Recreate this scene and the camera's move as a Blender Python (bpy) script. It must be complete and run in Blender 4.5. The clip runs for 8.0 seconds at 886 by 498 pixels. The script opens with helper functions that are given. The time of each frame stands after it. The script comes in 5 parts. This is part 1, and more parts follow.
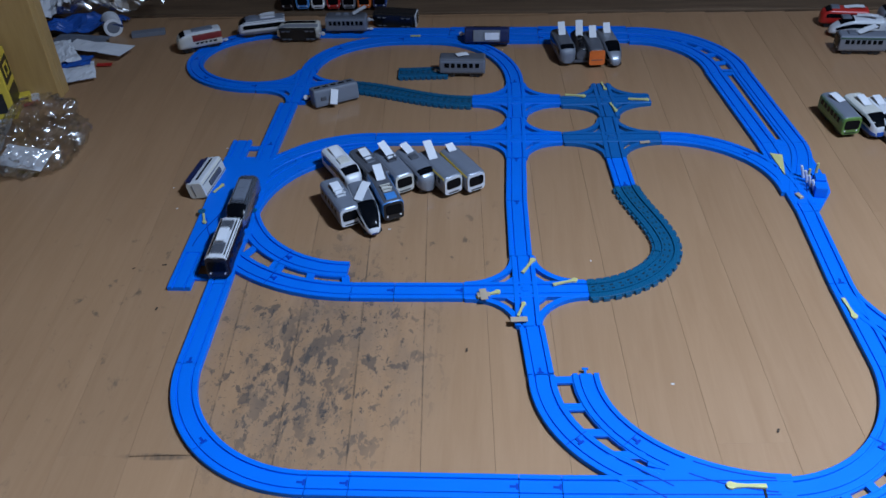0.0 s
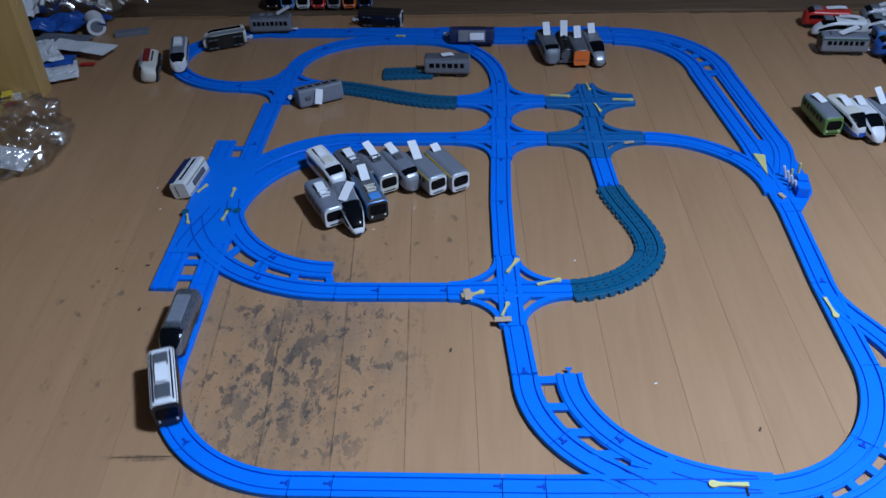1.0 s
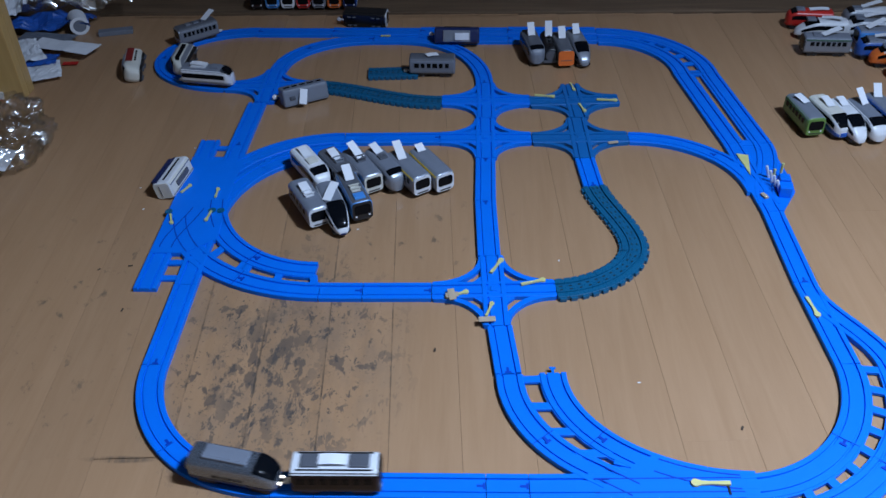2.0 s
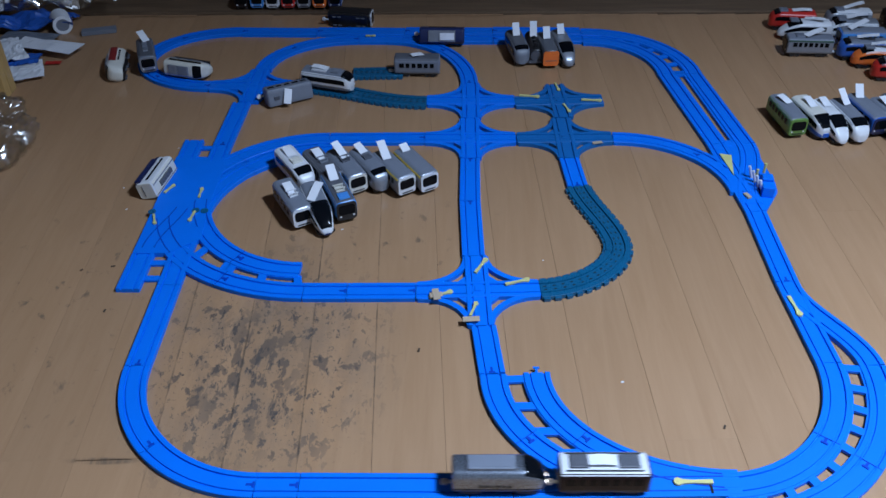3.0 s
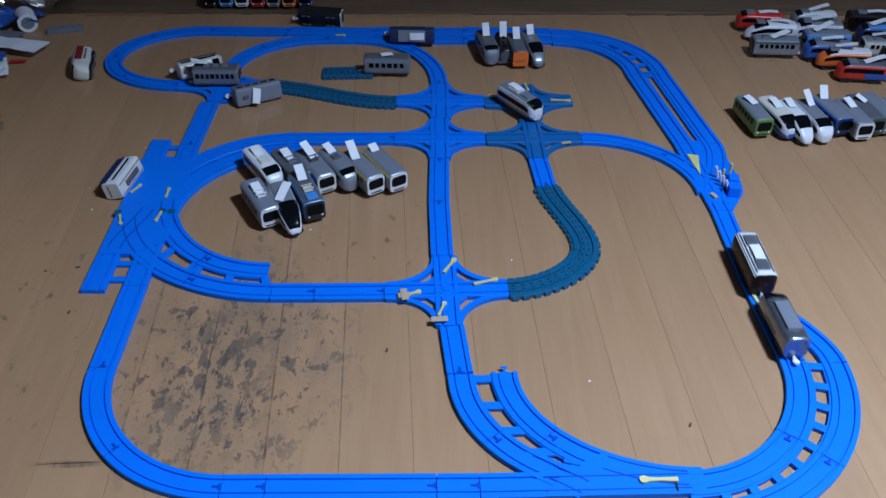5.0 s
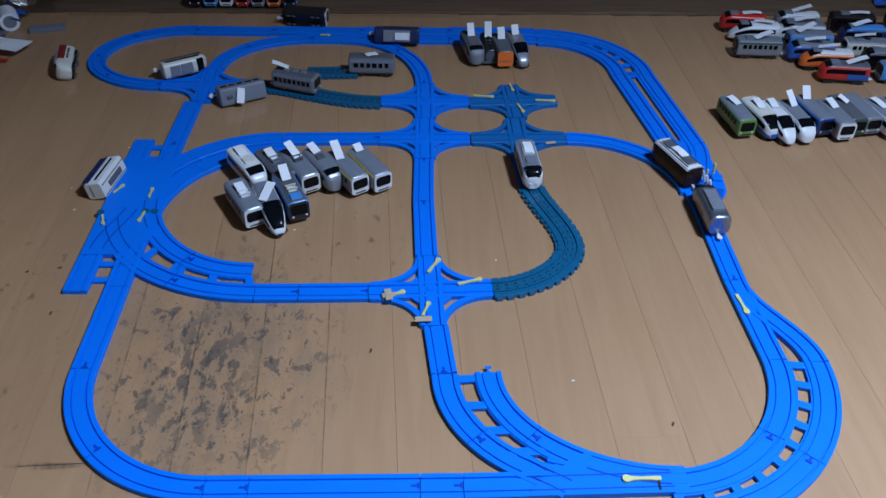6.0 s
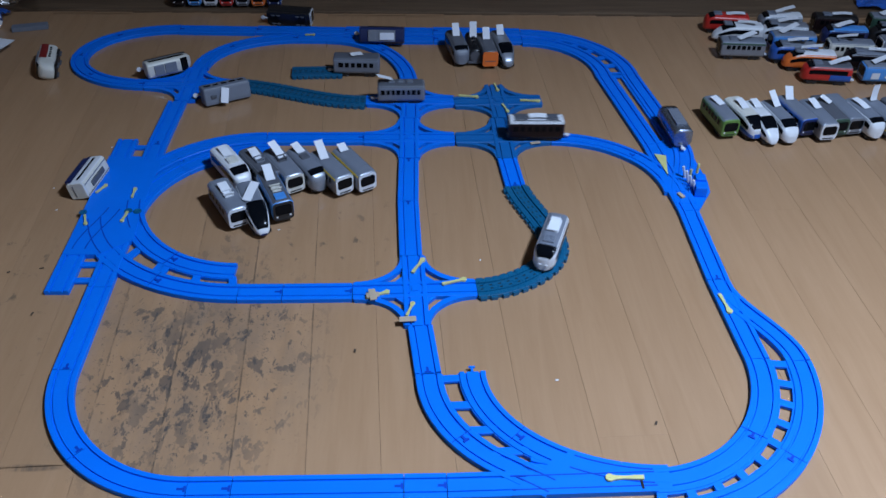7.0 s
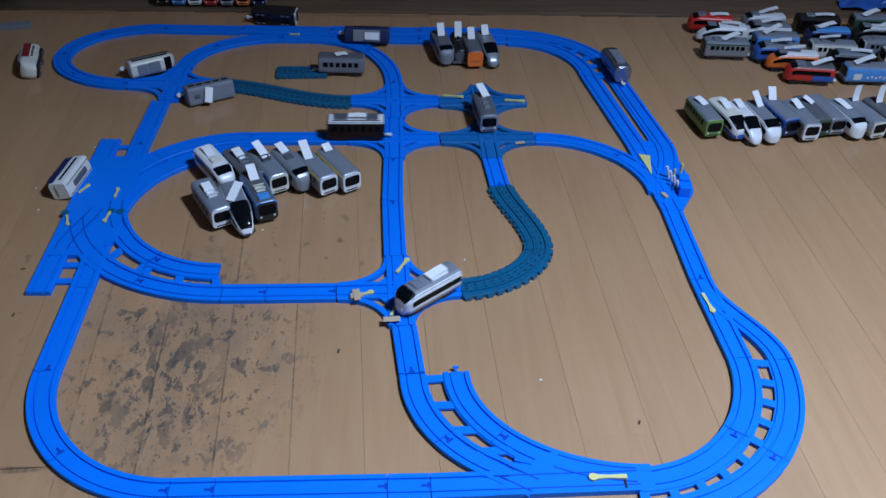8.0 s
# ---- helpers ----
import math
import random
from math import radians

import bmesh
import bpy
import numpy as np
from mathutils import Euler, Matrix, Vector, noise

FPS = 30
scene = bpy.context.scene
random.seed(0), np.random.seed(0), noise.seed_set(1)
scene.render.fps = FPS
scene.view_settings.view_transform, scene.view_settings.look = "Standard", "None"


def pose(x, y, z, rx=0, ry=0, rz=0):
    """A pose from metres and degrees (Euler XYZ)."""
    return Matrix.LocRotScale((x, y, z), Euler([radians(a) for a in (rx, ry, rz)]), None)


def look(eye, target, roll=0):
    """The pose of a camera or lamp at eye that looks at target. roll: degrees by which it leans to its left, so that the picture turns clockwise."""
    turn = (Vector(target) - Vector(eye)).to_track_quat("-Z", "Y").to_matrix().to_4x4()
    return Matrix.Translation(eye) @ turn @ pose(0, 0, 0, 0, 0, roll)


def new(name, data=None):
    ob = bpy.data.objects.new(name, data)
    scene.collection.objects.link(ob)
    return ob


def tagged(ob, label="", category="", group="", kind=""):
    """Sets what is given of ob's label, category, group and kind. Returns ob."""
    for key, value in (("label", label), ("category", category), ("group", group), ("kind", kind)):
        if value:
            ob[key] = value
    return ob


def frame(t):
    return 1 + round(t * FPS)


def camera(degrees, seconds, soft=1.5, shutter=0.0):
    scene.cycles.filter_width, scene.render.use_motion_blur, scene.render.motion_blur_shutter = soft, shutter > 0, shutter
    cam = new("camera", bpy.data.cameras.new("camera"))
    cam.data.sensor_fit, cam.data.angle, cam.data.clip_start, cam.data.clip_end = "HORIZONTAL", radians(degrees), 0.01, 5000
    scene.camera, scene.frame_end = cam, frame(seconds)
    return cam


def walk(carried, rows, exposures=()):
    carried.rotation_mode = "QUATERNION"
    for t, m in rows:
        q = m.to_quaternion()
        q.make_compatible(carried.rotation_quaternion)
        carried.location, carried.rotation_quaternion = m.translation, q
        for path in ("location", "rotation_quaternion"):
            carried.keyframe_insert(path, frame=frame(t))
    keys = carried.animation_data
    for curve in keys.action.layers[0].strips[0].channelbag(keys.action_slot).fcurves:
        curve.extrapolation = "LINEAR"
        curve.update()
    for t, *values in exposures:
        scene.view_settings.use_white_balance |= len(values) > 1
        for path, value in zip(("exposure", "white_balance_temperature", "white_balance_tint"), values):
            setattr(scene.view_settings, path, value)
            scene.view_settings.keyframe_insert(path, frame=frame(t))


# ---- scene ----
# ---- camera: on a stand, slowly panning to the right with a slight sideways drift ----
TILT, EYE_Z = 38.73, 0.945
cam = camera(53.36, 8.0, soft=1.5, shutter=0.5)


def cam_pose(t):
    k = (4.0 - t) / 4.0
    return pose(-0.0213 * k, 0, EYE_Z, 90 - TILT, 0, 0) @ pose(0, 0, 0, 0, 3.25 * k, 0.255 * k)


walk(cam, [(k * 0.5, cam_pose(k * 0.5)) for k in range(17)], [(0, 0.0, 6500, 10), (8, 0.0, 6500, 10)])

# ---- light: one bluish ceiling lamp, dim room ----
world = bpy.data.worlds.new("room_air")
scene.world = world
world.use_nodes = True
world.node_tree.nodes["Background"].inputs[0].default_value = (0.55, 0.68, 1.0, 1)
world.node_tree.nodes["Background"].inputs[1].default_value = 0.008
lamp = bpy.data.lights.new("ceiling_lamp", "AREA")
lamp.shape, lamp.size, lamp.energy, lamp.color = "DISK", 0.30, 200, (0.625, 0.82, 1.14)
lamp_ob = new("ceiling_lamp", lamp)
lamp_ob.matrix_world = look((1.16, 0.40, 2.33), (1.00, -1.58, 0))


# ---- materials ----
def nodes_of(name):
    m = bpy.data.materials.new(name)
    m.use_nodes = True
    nt = m.node_tree
    return m, nt, nt.nodes["Principled BSDF"]


def add(nt, kind, **inputs):
    n = nt.nodes.new(kind)
    for k, v in inputs.items():
        n.inputs[k.replace("_", " ")].default_value = v
    return n


def plastic(name, rgb, rough=0.35, metal=0.0, grain=0.12, scale=60.0, bump=0.05, spec=0.5):
    """Moulded toy plastic: slight cloudiness, handling marks in the gloss, fine relief."""
    m, nt, b = nodes_of(name)
    tc = nt.nodes.new("ShaderNodeTexCoord")
    n1 = add(nt, "ShaderNodeTexNoise", Scale=scale, Detail=5.0)
    n2 = add(nt, "ShaderNodeTexNoise", Scale=scale * 9, Detail=3.0)
    nt.links.new(tc.outputs["Object"], n1.inputs["Vector"])
    nt.links.new(tc.outputs["Object"], n2.inputs["Vector"])
    mix = nt.nodes.new("ShaderNodeMix")
    mix.data_type = "RGBA"
    lo = [max(0, c * (1 - grain)) for c in rgb]
    hi = [min(1, c * (1 + grain)) for c in rgb]
    mix.inputs["A"].default_value, mix.inputs["B"].default_value = (*lo, 1), (*hi, 1)
    nt.links.new(n1.outputs["Fac"], mix.inputs["Factor"])
    nt.links.new(mix.outputs["Result"], b.inputs["Base Color"])
    mr = add(nt, "ShaderNodeMapRange")
    mr.inputs["To Min"].default_value, mr.inputs["To Max"].default_value = rough * 0.75, min(1, rough * 1.3)
    nt.links.new(n2.outputs["Fac"], mr.inputs["Value"])
    nt.links.new(mr.outputs["Result"], b.inputs["Roughness"])
    bp = add(nt, "ShaderNodeBump", Strength=bump, Distance=0.001)
    nt.links.new(n2.outputs["Fac"], bp.inputs["Height"])
    nt.links.new(bp.outputs["Normal"], b.inputs["Normal"])
    b.inputs["Metallic"].default_value = metal
    b.inputs["Specular IOR Level"].default_value = spec
    return m


def wood(name, dark, light, rough, stretch=(9, 0.7, 9), scale=6.0, vary=0.25, stains=False, bump=0.12, coat=0.0):
    """Planed wood: long grain, board-to-board variation, optional old scuffs and grime."""
    m, nt, b = nodes_of(name)
    ge = nt.nodes.new("ShaderNodeNewGeometry")
    oi = nt.nodes.new("ShaderNodeObjectInfo")
    mp = nt.nodes.new("ShaderNodeMapping")
    mp.inputs["Scale"].default_value = stretch
    nt.links.new(ge.outputs["Position"], mp.inputs["Vector"])
    cmb = nt.nodes.new("ShaderNodeCombineXYZ")
    mul = add(nt, "ShaderNodeMath")
    mul.operation = "MULTIPLY"
    mul.inputs[1].default_value = 37.0
    nt.links.new(oi.outputs["Random"], mul.inputs[0])
    nt.links.new(mul.outputs[0], cmb.inputs[0])
    nt.links.new(mul.outputs[0], cmb.inputs[2])
    nt.links.new(cmb.outputs[0], mp.inputs["Location"])
    g = add(nt, "ShaderNodeTexNoise", Scale=scale, Detail=7.0, Roughness=0.62, Distortion=0.5)
    nt.links.new(mp.outputs[0], g.inputs["Vector"])
    ramp = nt.nodes.new("ShaderNodeValToRGB")
    ramp.color_ramp.elements[0].position, ramp.color_ramp.elements[1].position = 0.3, 0.72
    ramp.color_ramp.elements[0].color, ramp.color_ramp.elements[1].color = (*dark, 1), (*light, 1)
    nt.links.new(g.outputs["Fac"], ramp.inputs["Fac"])
    hv = nt.nodes.new("ShaderNodeHueSaturation")
    mr = add(nt, "ShaderNodeMapRange")
    mr.inputs["To Min"].default_value, mr.inputs["To Max"].default_value = 1 - vary, 1 + vary
    nt.links.new(oi.outputs["Random"], mr.inputs["Value"])
    nt.links.new(mr.outputs["Result"], hv.inputs["Value"])
    nt.links.new(ramp.outputs["Color"], hv.inputs["Color"])
    colour = hv.outputs["Color"]
    rough_out = None
    cloud = add(nt, "ShaderNodeTexNoise", Scale=2.6, Detail=4.0)
    nt.links.new(ge.outputs["Position"], cloud.inputs["Vector"])
    if stains:
        def masked(centre, radii, sharp):
            mm = nt.nodes.new("ShaderNodeMapping")
            mm.vector_type = "TEXTURE"
            mm.inputs["Location"].default_value, mm.inputs["Scale"].default_value = centre, radii
            nt.links.new(ge.outputs["Position"], mm.inputs["Vector"])
            ln = nt.nodes.new("ShaderNodeVectorMath")
            ln.operation = "LENGTH"
            nt.links.new(mm.outputs[0], ln.inputs[0])
            r = add(nt, "ShaderNodeMapRange")
            r.inputs["From Min"].default_value, r.inputs["From Max"].default_value = 1.0, sharp
            nt.links.new(ln.outputs["Value"], r.inputs["Value"])
            return r.outputs["Result"]

        def blot(scale_, lo, hi, area, strength, tint, colour_in, stretch_=(1, 1, 1)):
            ms = nt.nodes.new("ShaderNodeMapping")
            ms.inputs["Scale"].default_value = stretch_
            nt.links.new(ge.outputs["Position"], ms.inputs["Vector"])
            n = add(nt, "ShaderNodeTexNoise", Scale=scale_, Detail=6.0, Roughness=0.68, Distortion=0.3)
            nt.links.new(ms.outputs[0], n.inputs["Vector"])
            r = add(nt, "ShaderNodeMapRange")
            r.inputs["From Min"].default_value, r.inputs["From Max"].default_value = lo, hi
            nt.links.new(n.outputs["Fac"], r.inputs["Value"])
            k = nt.nodes.new("ShaderNodeMath")
            k.operation = "MULTIPLY"
            nt.links.new(r.outputs["Result"], k.inputs[0])
            nt.links.new(area, k.inputs[1])
            k2 = nt.nodes.new("ShaderNodeMath")
            k2.operation = "MULTIPLY"
            k2.inputs[1].default_value = strength
            nt.links.new(k.outputs[0], k2.inputs[0])
            mx = nt.nodes.new("ShaderNodeMix")
            mx.data_type = "RGBA"
            mx.inputs["B"].default_value = (*tint, 1)
            nt.links.new(k2.outputs[0], mx.inputs["Factor"])
            nt.links.new(colour_in, mx.inputs["A"])
            return mx.outputs["Result"]

        patch = masked((-0.29, 0.92, 0), (0.22, 0.30, 1), 0.55)
        left = masked((-0.62, 1.0, 0), (0.25, 0.45, 1), 0.3)
        mid = masked((-0.15, 1.2, 0), (0.3, 0.16, 1), 0.3)
        colour = blot(7, 0.42, 0.64, patch, 0.34, (0.10, 0.098, 0.092), colour, (1.3, 0.9, 1))
        colour = blot(24, 0.575, 0.592, patch, 0.62, (0.052, 0.052, 0.052), colour, (1.4, 0.8, 1))
        colour = blot(46, 0.585, 0.605, patch, 0.66, (0.045, 0.045, 0.046), colour, (1.5, 0.7, 1))
        core = masked((-0.305, 0.88, 0), (0.10, 0.20, 1), 0.35)
        colour = blot(22, 0.51, 0.535, core, 0.62, (0.05, 0.05, 0.05), colour, (1.7, 0.75, 1))
        scuff = masked((-0.475, 0.729, 0), (0.055, 0.007, 1), 0.6)
        colour = blot(30, 0.38, 0.55, scuff, 0.6, (0.05, 0.045, 0.04), colour, (1, 0.4, 1))
        tcg = nt.nodes.new("ShaderNodeTexCoord")
        sep = nt.nodes.new("ShaderNodeSeparateXYZ")
        nt.links.new(tcg.outputs["Generated"], sep.inputs[0])
        cen = nt.nodes.new("ShaderNodeMath")
        cen.operation = "COMPARE"
        cen.inputs[1].default_value, cen.inputs[2].default_value = 0.5, 0.486
        nt.links.new(sep.outputs["X"], cen.inputs[0])
        inv = nt.nodes.new("ShaderNodeMath")
        inv.operation = "SUBTRACT"
        inv.inputs[0].default_value = 1.0
        nt.links.new(cen.outputs[0], inv.inputs[1])
        seam = nt.nodes.new("ShaderNodeMath")
        seam.operation = "MULTIPLY"
        nt.links.new(inv.outputs[0], seam.inputs[0])
        nt.links.new(masked((-0.27, 0.95, 0), (0.24, 0.42, 1), 0.5), seam.inputs[1])
        colour = blot(26, 0.42, 0.56, seam.outputs[0], 0.5, (0.03, 0.03, 0.03), colour)
        colour = blot(120, 0.60, 0.64, patch, 0.5, (0.03, 0.03, 0.03), colour)
        colour = blot(34, 0.60, 0.70, left, 0.6, (0.05, 0.045, 0.04), colour, (1.2, 0.8, 1))
        colour = blot(30, 0.60, 0.68, mid, 0.6, (0.05, 0.045, 0.04), colour, (1.2, 0.8, 1))
    nt.links.new(colour, b.inputs["Base Color"])
    r2 = add(nt, "ShaderNodeMapRange")
    r2.inputs["To Min"].default_value, r2.inputs["To Max"].default_value = rough * 0.7, rough * 1.35
    nt.links.new(cloud.outputs["Fac"], r2.inputs["Value"])
    nt.links.new(r2.outputs["Result"], b.inputs["Roughness"])
    bp = add(nt, "ShaderNodeBump", Strength=bump, Distance=0.002)
    nt.links.new(g.outputs["Fac"], bp.inputs["Height"])
    nt.links.new(bp.outputs["Normal"], b.inputs["Normal"])
    b.inputs["Coat Weight"].default_value, b.inputs["Coat Roughness"].default_value = coat, 0.13
    b.inputs["Specular IOR Level"].default_value = 0.5
    return m


M_RAIL = plastic("rail_blue", (0.0, 0.154, 0.74), 0.45, grain=0.06, scale=25, spec=0.2)
M_GREEN = plastic("rail_teal", (0.004, 0.092, 0.195), 0.28, grain=0.1, scale=40)
M_DULL = plastic("rail_blue_dull", (0.003, 0.112, 0.36), 0.5, grain=0.08, scale=30, spec=0.3)
M_LIT = bpy.data.materials.new("lit_headlight")
M_LIT.use_nodes = True
M_LIT.node_tree.nodes["Principled BSDF"].inputs["Emission Color"].default_value = (1.0, 0.97, 0.9, 1)
M_LIT.node_tree.nodes["Principled BSDF"].inputs["Emission Strength"].default_value = 5.0
M_STEEL = plastic("steel_plastic", (0.24, 0.275, 0.335), 0.26, metal=0.8, bump=0.02)
M_YELLOW = plastic("lever_yellow", (0.56, 0.53, 0.22), 0.45)
M_FLOOR = wood("floor_boards", (0.338, 0.190, 0.097), (0.388, 0.226, 0.121), 0.5, vary=0.05, stains=True, bump=0.03, coat=0.5)
M_SILL = wood("dark_sill", (0.075, 0.046, 0.028), (0.15, 0.098, 0.06), 0.45, stretch=(0.7, 9, 9))
M_PINE = wood("pine_board", (0.40, 0.25, 0.09), (0.52, 0.34, 0.14), 0.4, stretch=(6, 6, 0.6))
M_WALL = plastic("wall_plaster", (0.17, 0.15, 0.13), 0.9, scale=4, grain=0.12)
M_SEAM = plastic("seam_dark", (0.06, 0.038, 0.024), 0.8)
M_WHITE = plastic("white_plastic", (0.63, 0.65, 0.69), 0.32)
M_CREAM = plastic("cream_plastic", (0.58, 0.57, 0.52), 0.35)
M_PAPER = plastic("paper_slip", (0.70, 0.72, 0.77), 0.8, grain=0.05)
M_SILVER = plastic("silver_plastic", (0.25, 0.275, 0.325), 0.30, metal=0.4)
M_GREY = plastic("grey_plastic", (0.158, 0.178, 0.222), 0.45)
M_DGREY = plastic("dark_grey_plastic", (0.085, 0.092, 0.112), 0.5)
M_BLACK = plastic("black_plastic", (0.012, 0.012, 0.014), 0.35)
M_GLASS = plastic("dark_window", (0.003, 0.004, 0.006), 0.12, grain=0.02, spec=0.12)
M_BLUE = plastic("train_blue", (0.02, 0.10, 0.42), 0.3)
M_SKY = plastic("train_light_blue", (0.06, 0.25, 0.62), 0.3)
M_NAVY = plastic("train_navy", (0.012, 0.022, 0.085), 0.3)
M_RED = plastic("train_red", (0.52, 0.025, 0.02), 0.3)
M_CRIMSON = plastic("train_crimson", (0.20, 0.018, 0.018), 0.35)
M_WINE = plastic("train_wine", (0.012, 0.006, 0.007), 0.3, spec=0.2)
M_ORANGE = plastic("train_orange", (0.75, 0.16, 0.03), 0.3)
M_GREENT = plastic("train_green", (0.11, 0.22, 0.05), 0.35)
M_DGREEN = plastic("train_dark_green", (0.03, 0.07, 0.05), 0.35)
M_LEMON = plastic("train_yellow", (0.70, 0.52, 0.06), 0.4)
M_TAN = plastic("tape_tan", (0.42, 0.33, 0.24), 0.7)


# ---- mesh helpers ----
def part(name, bm, material, parent=None, label=""):
    me = bpy.data.meshes.new(name)
    bm.normal_update()
    bm.to_mesh(me)
    bm.free()
    me.materials.append(material)
    ob = new(name, me)
    if parent is not None:
        ob.parent = parent
    if label:
        ob["label"] = label
    return ob


def smooth(ob, angle=40):
    ob.data.polygons.foreach_set("use_smooth", [True] * len(ob.data.polygons))
    ob.data.set_sharp_from_angle(angle=radians(angle))
    return ob


def box_bm(size, at=(0, 0, 0), bevel=0.0, turn=0.0, bm=None, tip=None):
    out = bm or bmesh.new()
    tmp = bmesh.new()
    bmesh.ops.create_cube(tmp, size=1)
    bmesh.ops.scale(tmp, vec=size, verts=tmp.verts)
    if bevel:
        bmesh.ops.bevel(tmp, geom=tmp.edges[:], offset=bevel, segments=2, affect="EDGES", profile=0.6)
    m = Matrix.Translation(at) @ Matrix.Rotation(turn, 4, "Z")
    if tip is not None:
        m = m @ tip
    bmesh.ops.transform(tmp, matrix=m, verts=tmp.verts)
    me = bpy.data.meshes.new("tmp")
    tmp.to_mesh(me)
    tmp.free()
    out.from_mesh(me)
    bpy.data.meshes.remove(me)
    return out


def cyl_bm(r, depth, m=None, seg=20, bm=None, r2=None, bevel=0.0):
    out = bm or bmesh.new()
    tmp = bmesh.new()
    bmesh.ops.create_cone(tmp, cap_ends=True, segments=seg, radius1=r, radius2=r if r2 is None else r2, depth=depth)
    if bevel:
        caps = [e for e in tmp.edges if len({round(v.co.z, 5) for v in e.verts}) == 1]
        bmesh.ops.bevel(tmp, geom=caps, offset=bevel, segments=2, affect="EDGES")
    bmesh.ops.transform(tmp, matrix=m or Matrix(), verts=tmp.verts)
    me = bpy.data.meshes.new("tmp")
    tmp.to_mesh(me)
    tmp.free()
    out.from_mesh(me)
    bpy.data.meshes.remove(me)
    return out


def prism_bm(outline, z0, z1, bm=None):
    """A flat plate with the given outline (counter-clockwise)."""
    bm = bm or bmesh.new()
    lo = [bm.verts.new((x, y, z0)) for x, y in outline]
    hi = [bm.verts.new((x, y, z1)) for x, y in outline]
    bm.faces.new(hi)
    bm.faces.new(lo[::-1])
    n = len(lo)
    for i in range(n):
        bm.faces.new((lo[i], lo[(i + 1) % n], hi[(i + 1) % n], hi[i]))
    return bm


# ---- plan curves (metres on the floor) ----
def line(p, q, n=2):
    return [(p[0] + (q[0] - p[0]) * i / (n - 1), p[1] + (q[1] - p[1]) * i / (n - 1)) for i in range(n)]


def quarter(p, q, first, n=19, a0=0.0, a1=1.0):
    """Quarter turn from p to q that starts along the y axis ('v') or the x axis ('h')."""
    out = []
    for i in range(n):
        a = (a0 + (a1 - a0) * i / (n - 1)) * math.pi / 2
        s, c = math.sin(a), 1 - math.cos(a)
        kx, ky = (c, s) if first == "v" else (s, c)
        out.append((p[0] + (q[0] - p[0]) * kx, p[1] + (q[1] - p[1]) * ky))
    return out


def bend(p, dp, q, dq, n=15):
    """A smooth bend from p with slope dp to q with slope dq."""
    d = math.dist(p, q)
    out = []
    for i in range(n):
        t = i / (n - 1)
        h = (2 * t**3 - 3 * t**2 + 1, (t**3 - 2 * t**2 + t) * d, -2 * t**3 + 3 * t**2, (t**3 - t**2) * d)
        out.append(tuple(h[0] * p[k] + h[1] * dp[k] + h[2] * q[k] + h[3] * dq[k] for k in (0, 1)))
    return out


def cut(pts, s0, s1):
    """The stretch of a plan curve between two distances along it."""
    out, s = [], 0.0
    for a, b in zip(pts, pts[1:]):
        d = math.dist(a, b)
        lo, hi = max(s0, s), min(s1, s + d)
        if hi > lo and d > 0:
            for v in (lo, hi):
                k = (v - s) / d
                p = (a[0] + (b[0] - a[0]) * k, a[1] + (b[1] - a[1]) * k)
                if not out or math.dist(out[-1], p) > 1e-6:
                    out.append(p)
        s += d
    return out


def length(pts):
    return sum(math.dist(a, b) for a, b in zip(pts, pts[1:]))


def at_distance(pts, s):
    for a, b in zip(pts, pts[1:]):
        d = math.dist(a, b)
        if s <= d or b == pts[-1]:
            k = s / d
            return (a[0] + (b[0] - a[0]) * k, a[1] + (b[1] - a[1]) * k, math.atan2(b[1] - a[1], b[0] - a[0]))
        s -= d


def sweep(bm, pts, section, z=0.0):
    """A closed section (across, up) drawn along a plan curve."""
    rings = []
    for i, p in enumerate(pts):
        a, b = pts[max(0, i - 1)], pts[min(len(pts) - 1, i + 1)]
        dx, dy = b[0] - a[0], b[1] - a[1]
        d = math.hypot(dx, dy)
        nx, ny = -dy / d, dx / d
        rings.append([bm.verts.new((p[0] + nx * u, p[1] + ny * u, w + z)) for u, w in section])
    n = len(section)
    for r, s in zip(rings, rings[1:]):
        for i in range(n):
            bm.faces.new((r[i], r[(i + 1) % n], s[(i + 1) % n], s[i]))
    bm.faces.new(rings[0][::-1])
    bm.faces.new(rings[-1])
    return bm


RAIL_TOP = 0.0085


def rail_section(w=0.0192):
    h = RAIL_TOP
    half = [(w, 0.0), (w, h - 0.0008), (w - 0.0008, h), (0.0119, h), (0.0115, 0.0052), (0.0089, 0.0052), (0.0085, h - 0.0008)]
    return half + [(-u, v) for u, v in half[::-1]]


SECTION = rail_section()
WIDE_SECTION = rail_section(0.0215)


# ---- room ----
floor = tagged(new("floor"), "brown varnished wooden floor with worn dark scuffs", "floor", kind="structure")
SLOPE = -0.045
part("subfloor", box_bm((5.2, 5.6, 0.03), (0, 0.2, -0.0194)), M_SEAM, floor)


JOINTS = {3: 0.769, 7: 1.29, 8: 0.70, -5: 0.732, -6: 0.729, -9: 1.5, -11: 1.1, 11: 1.7}


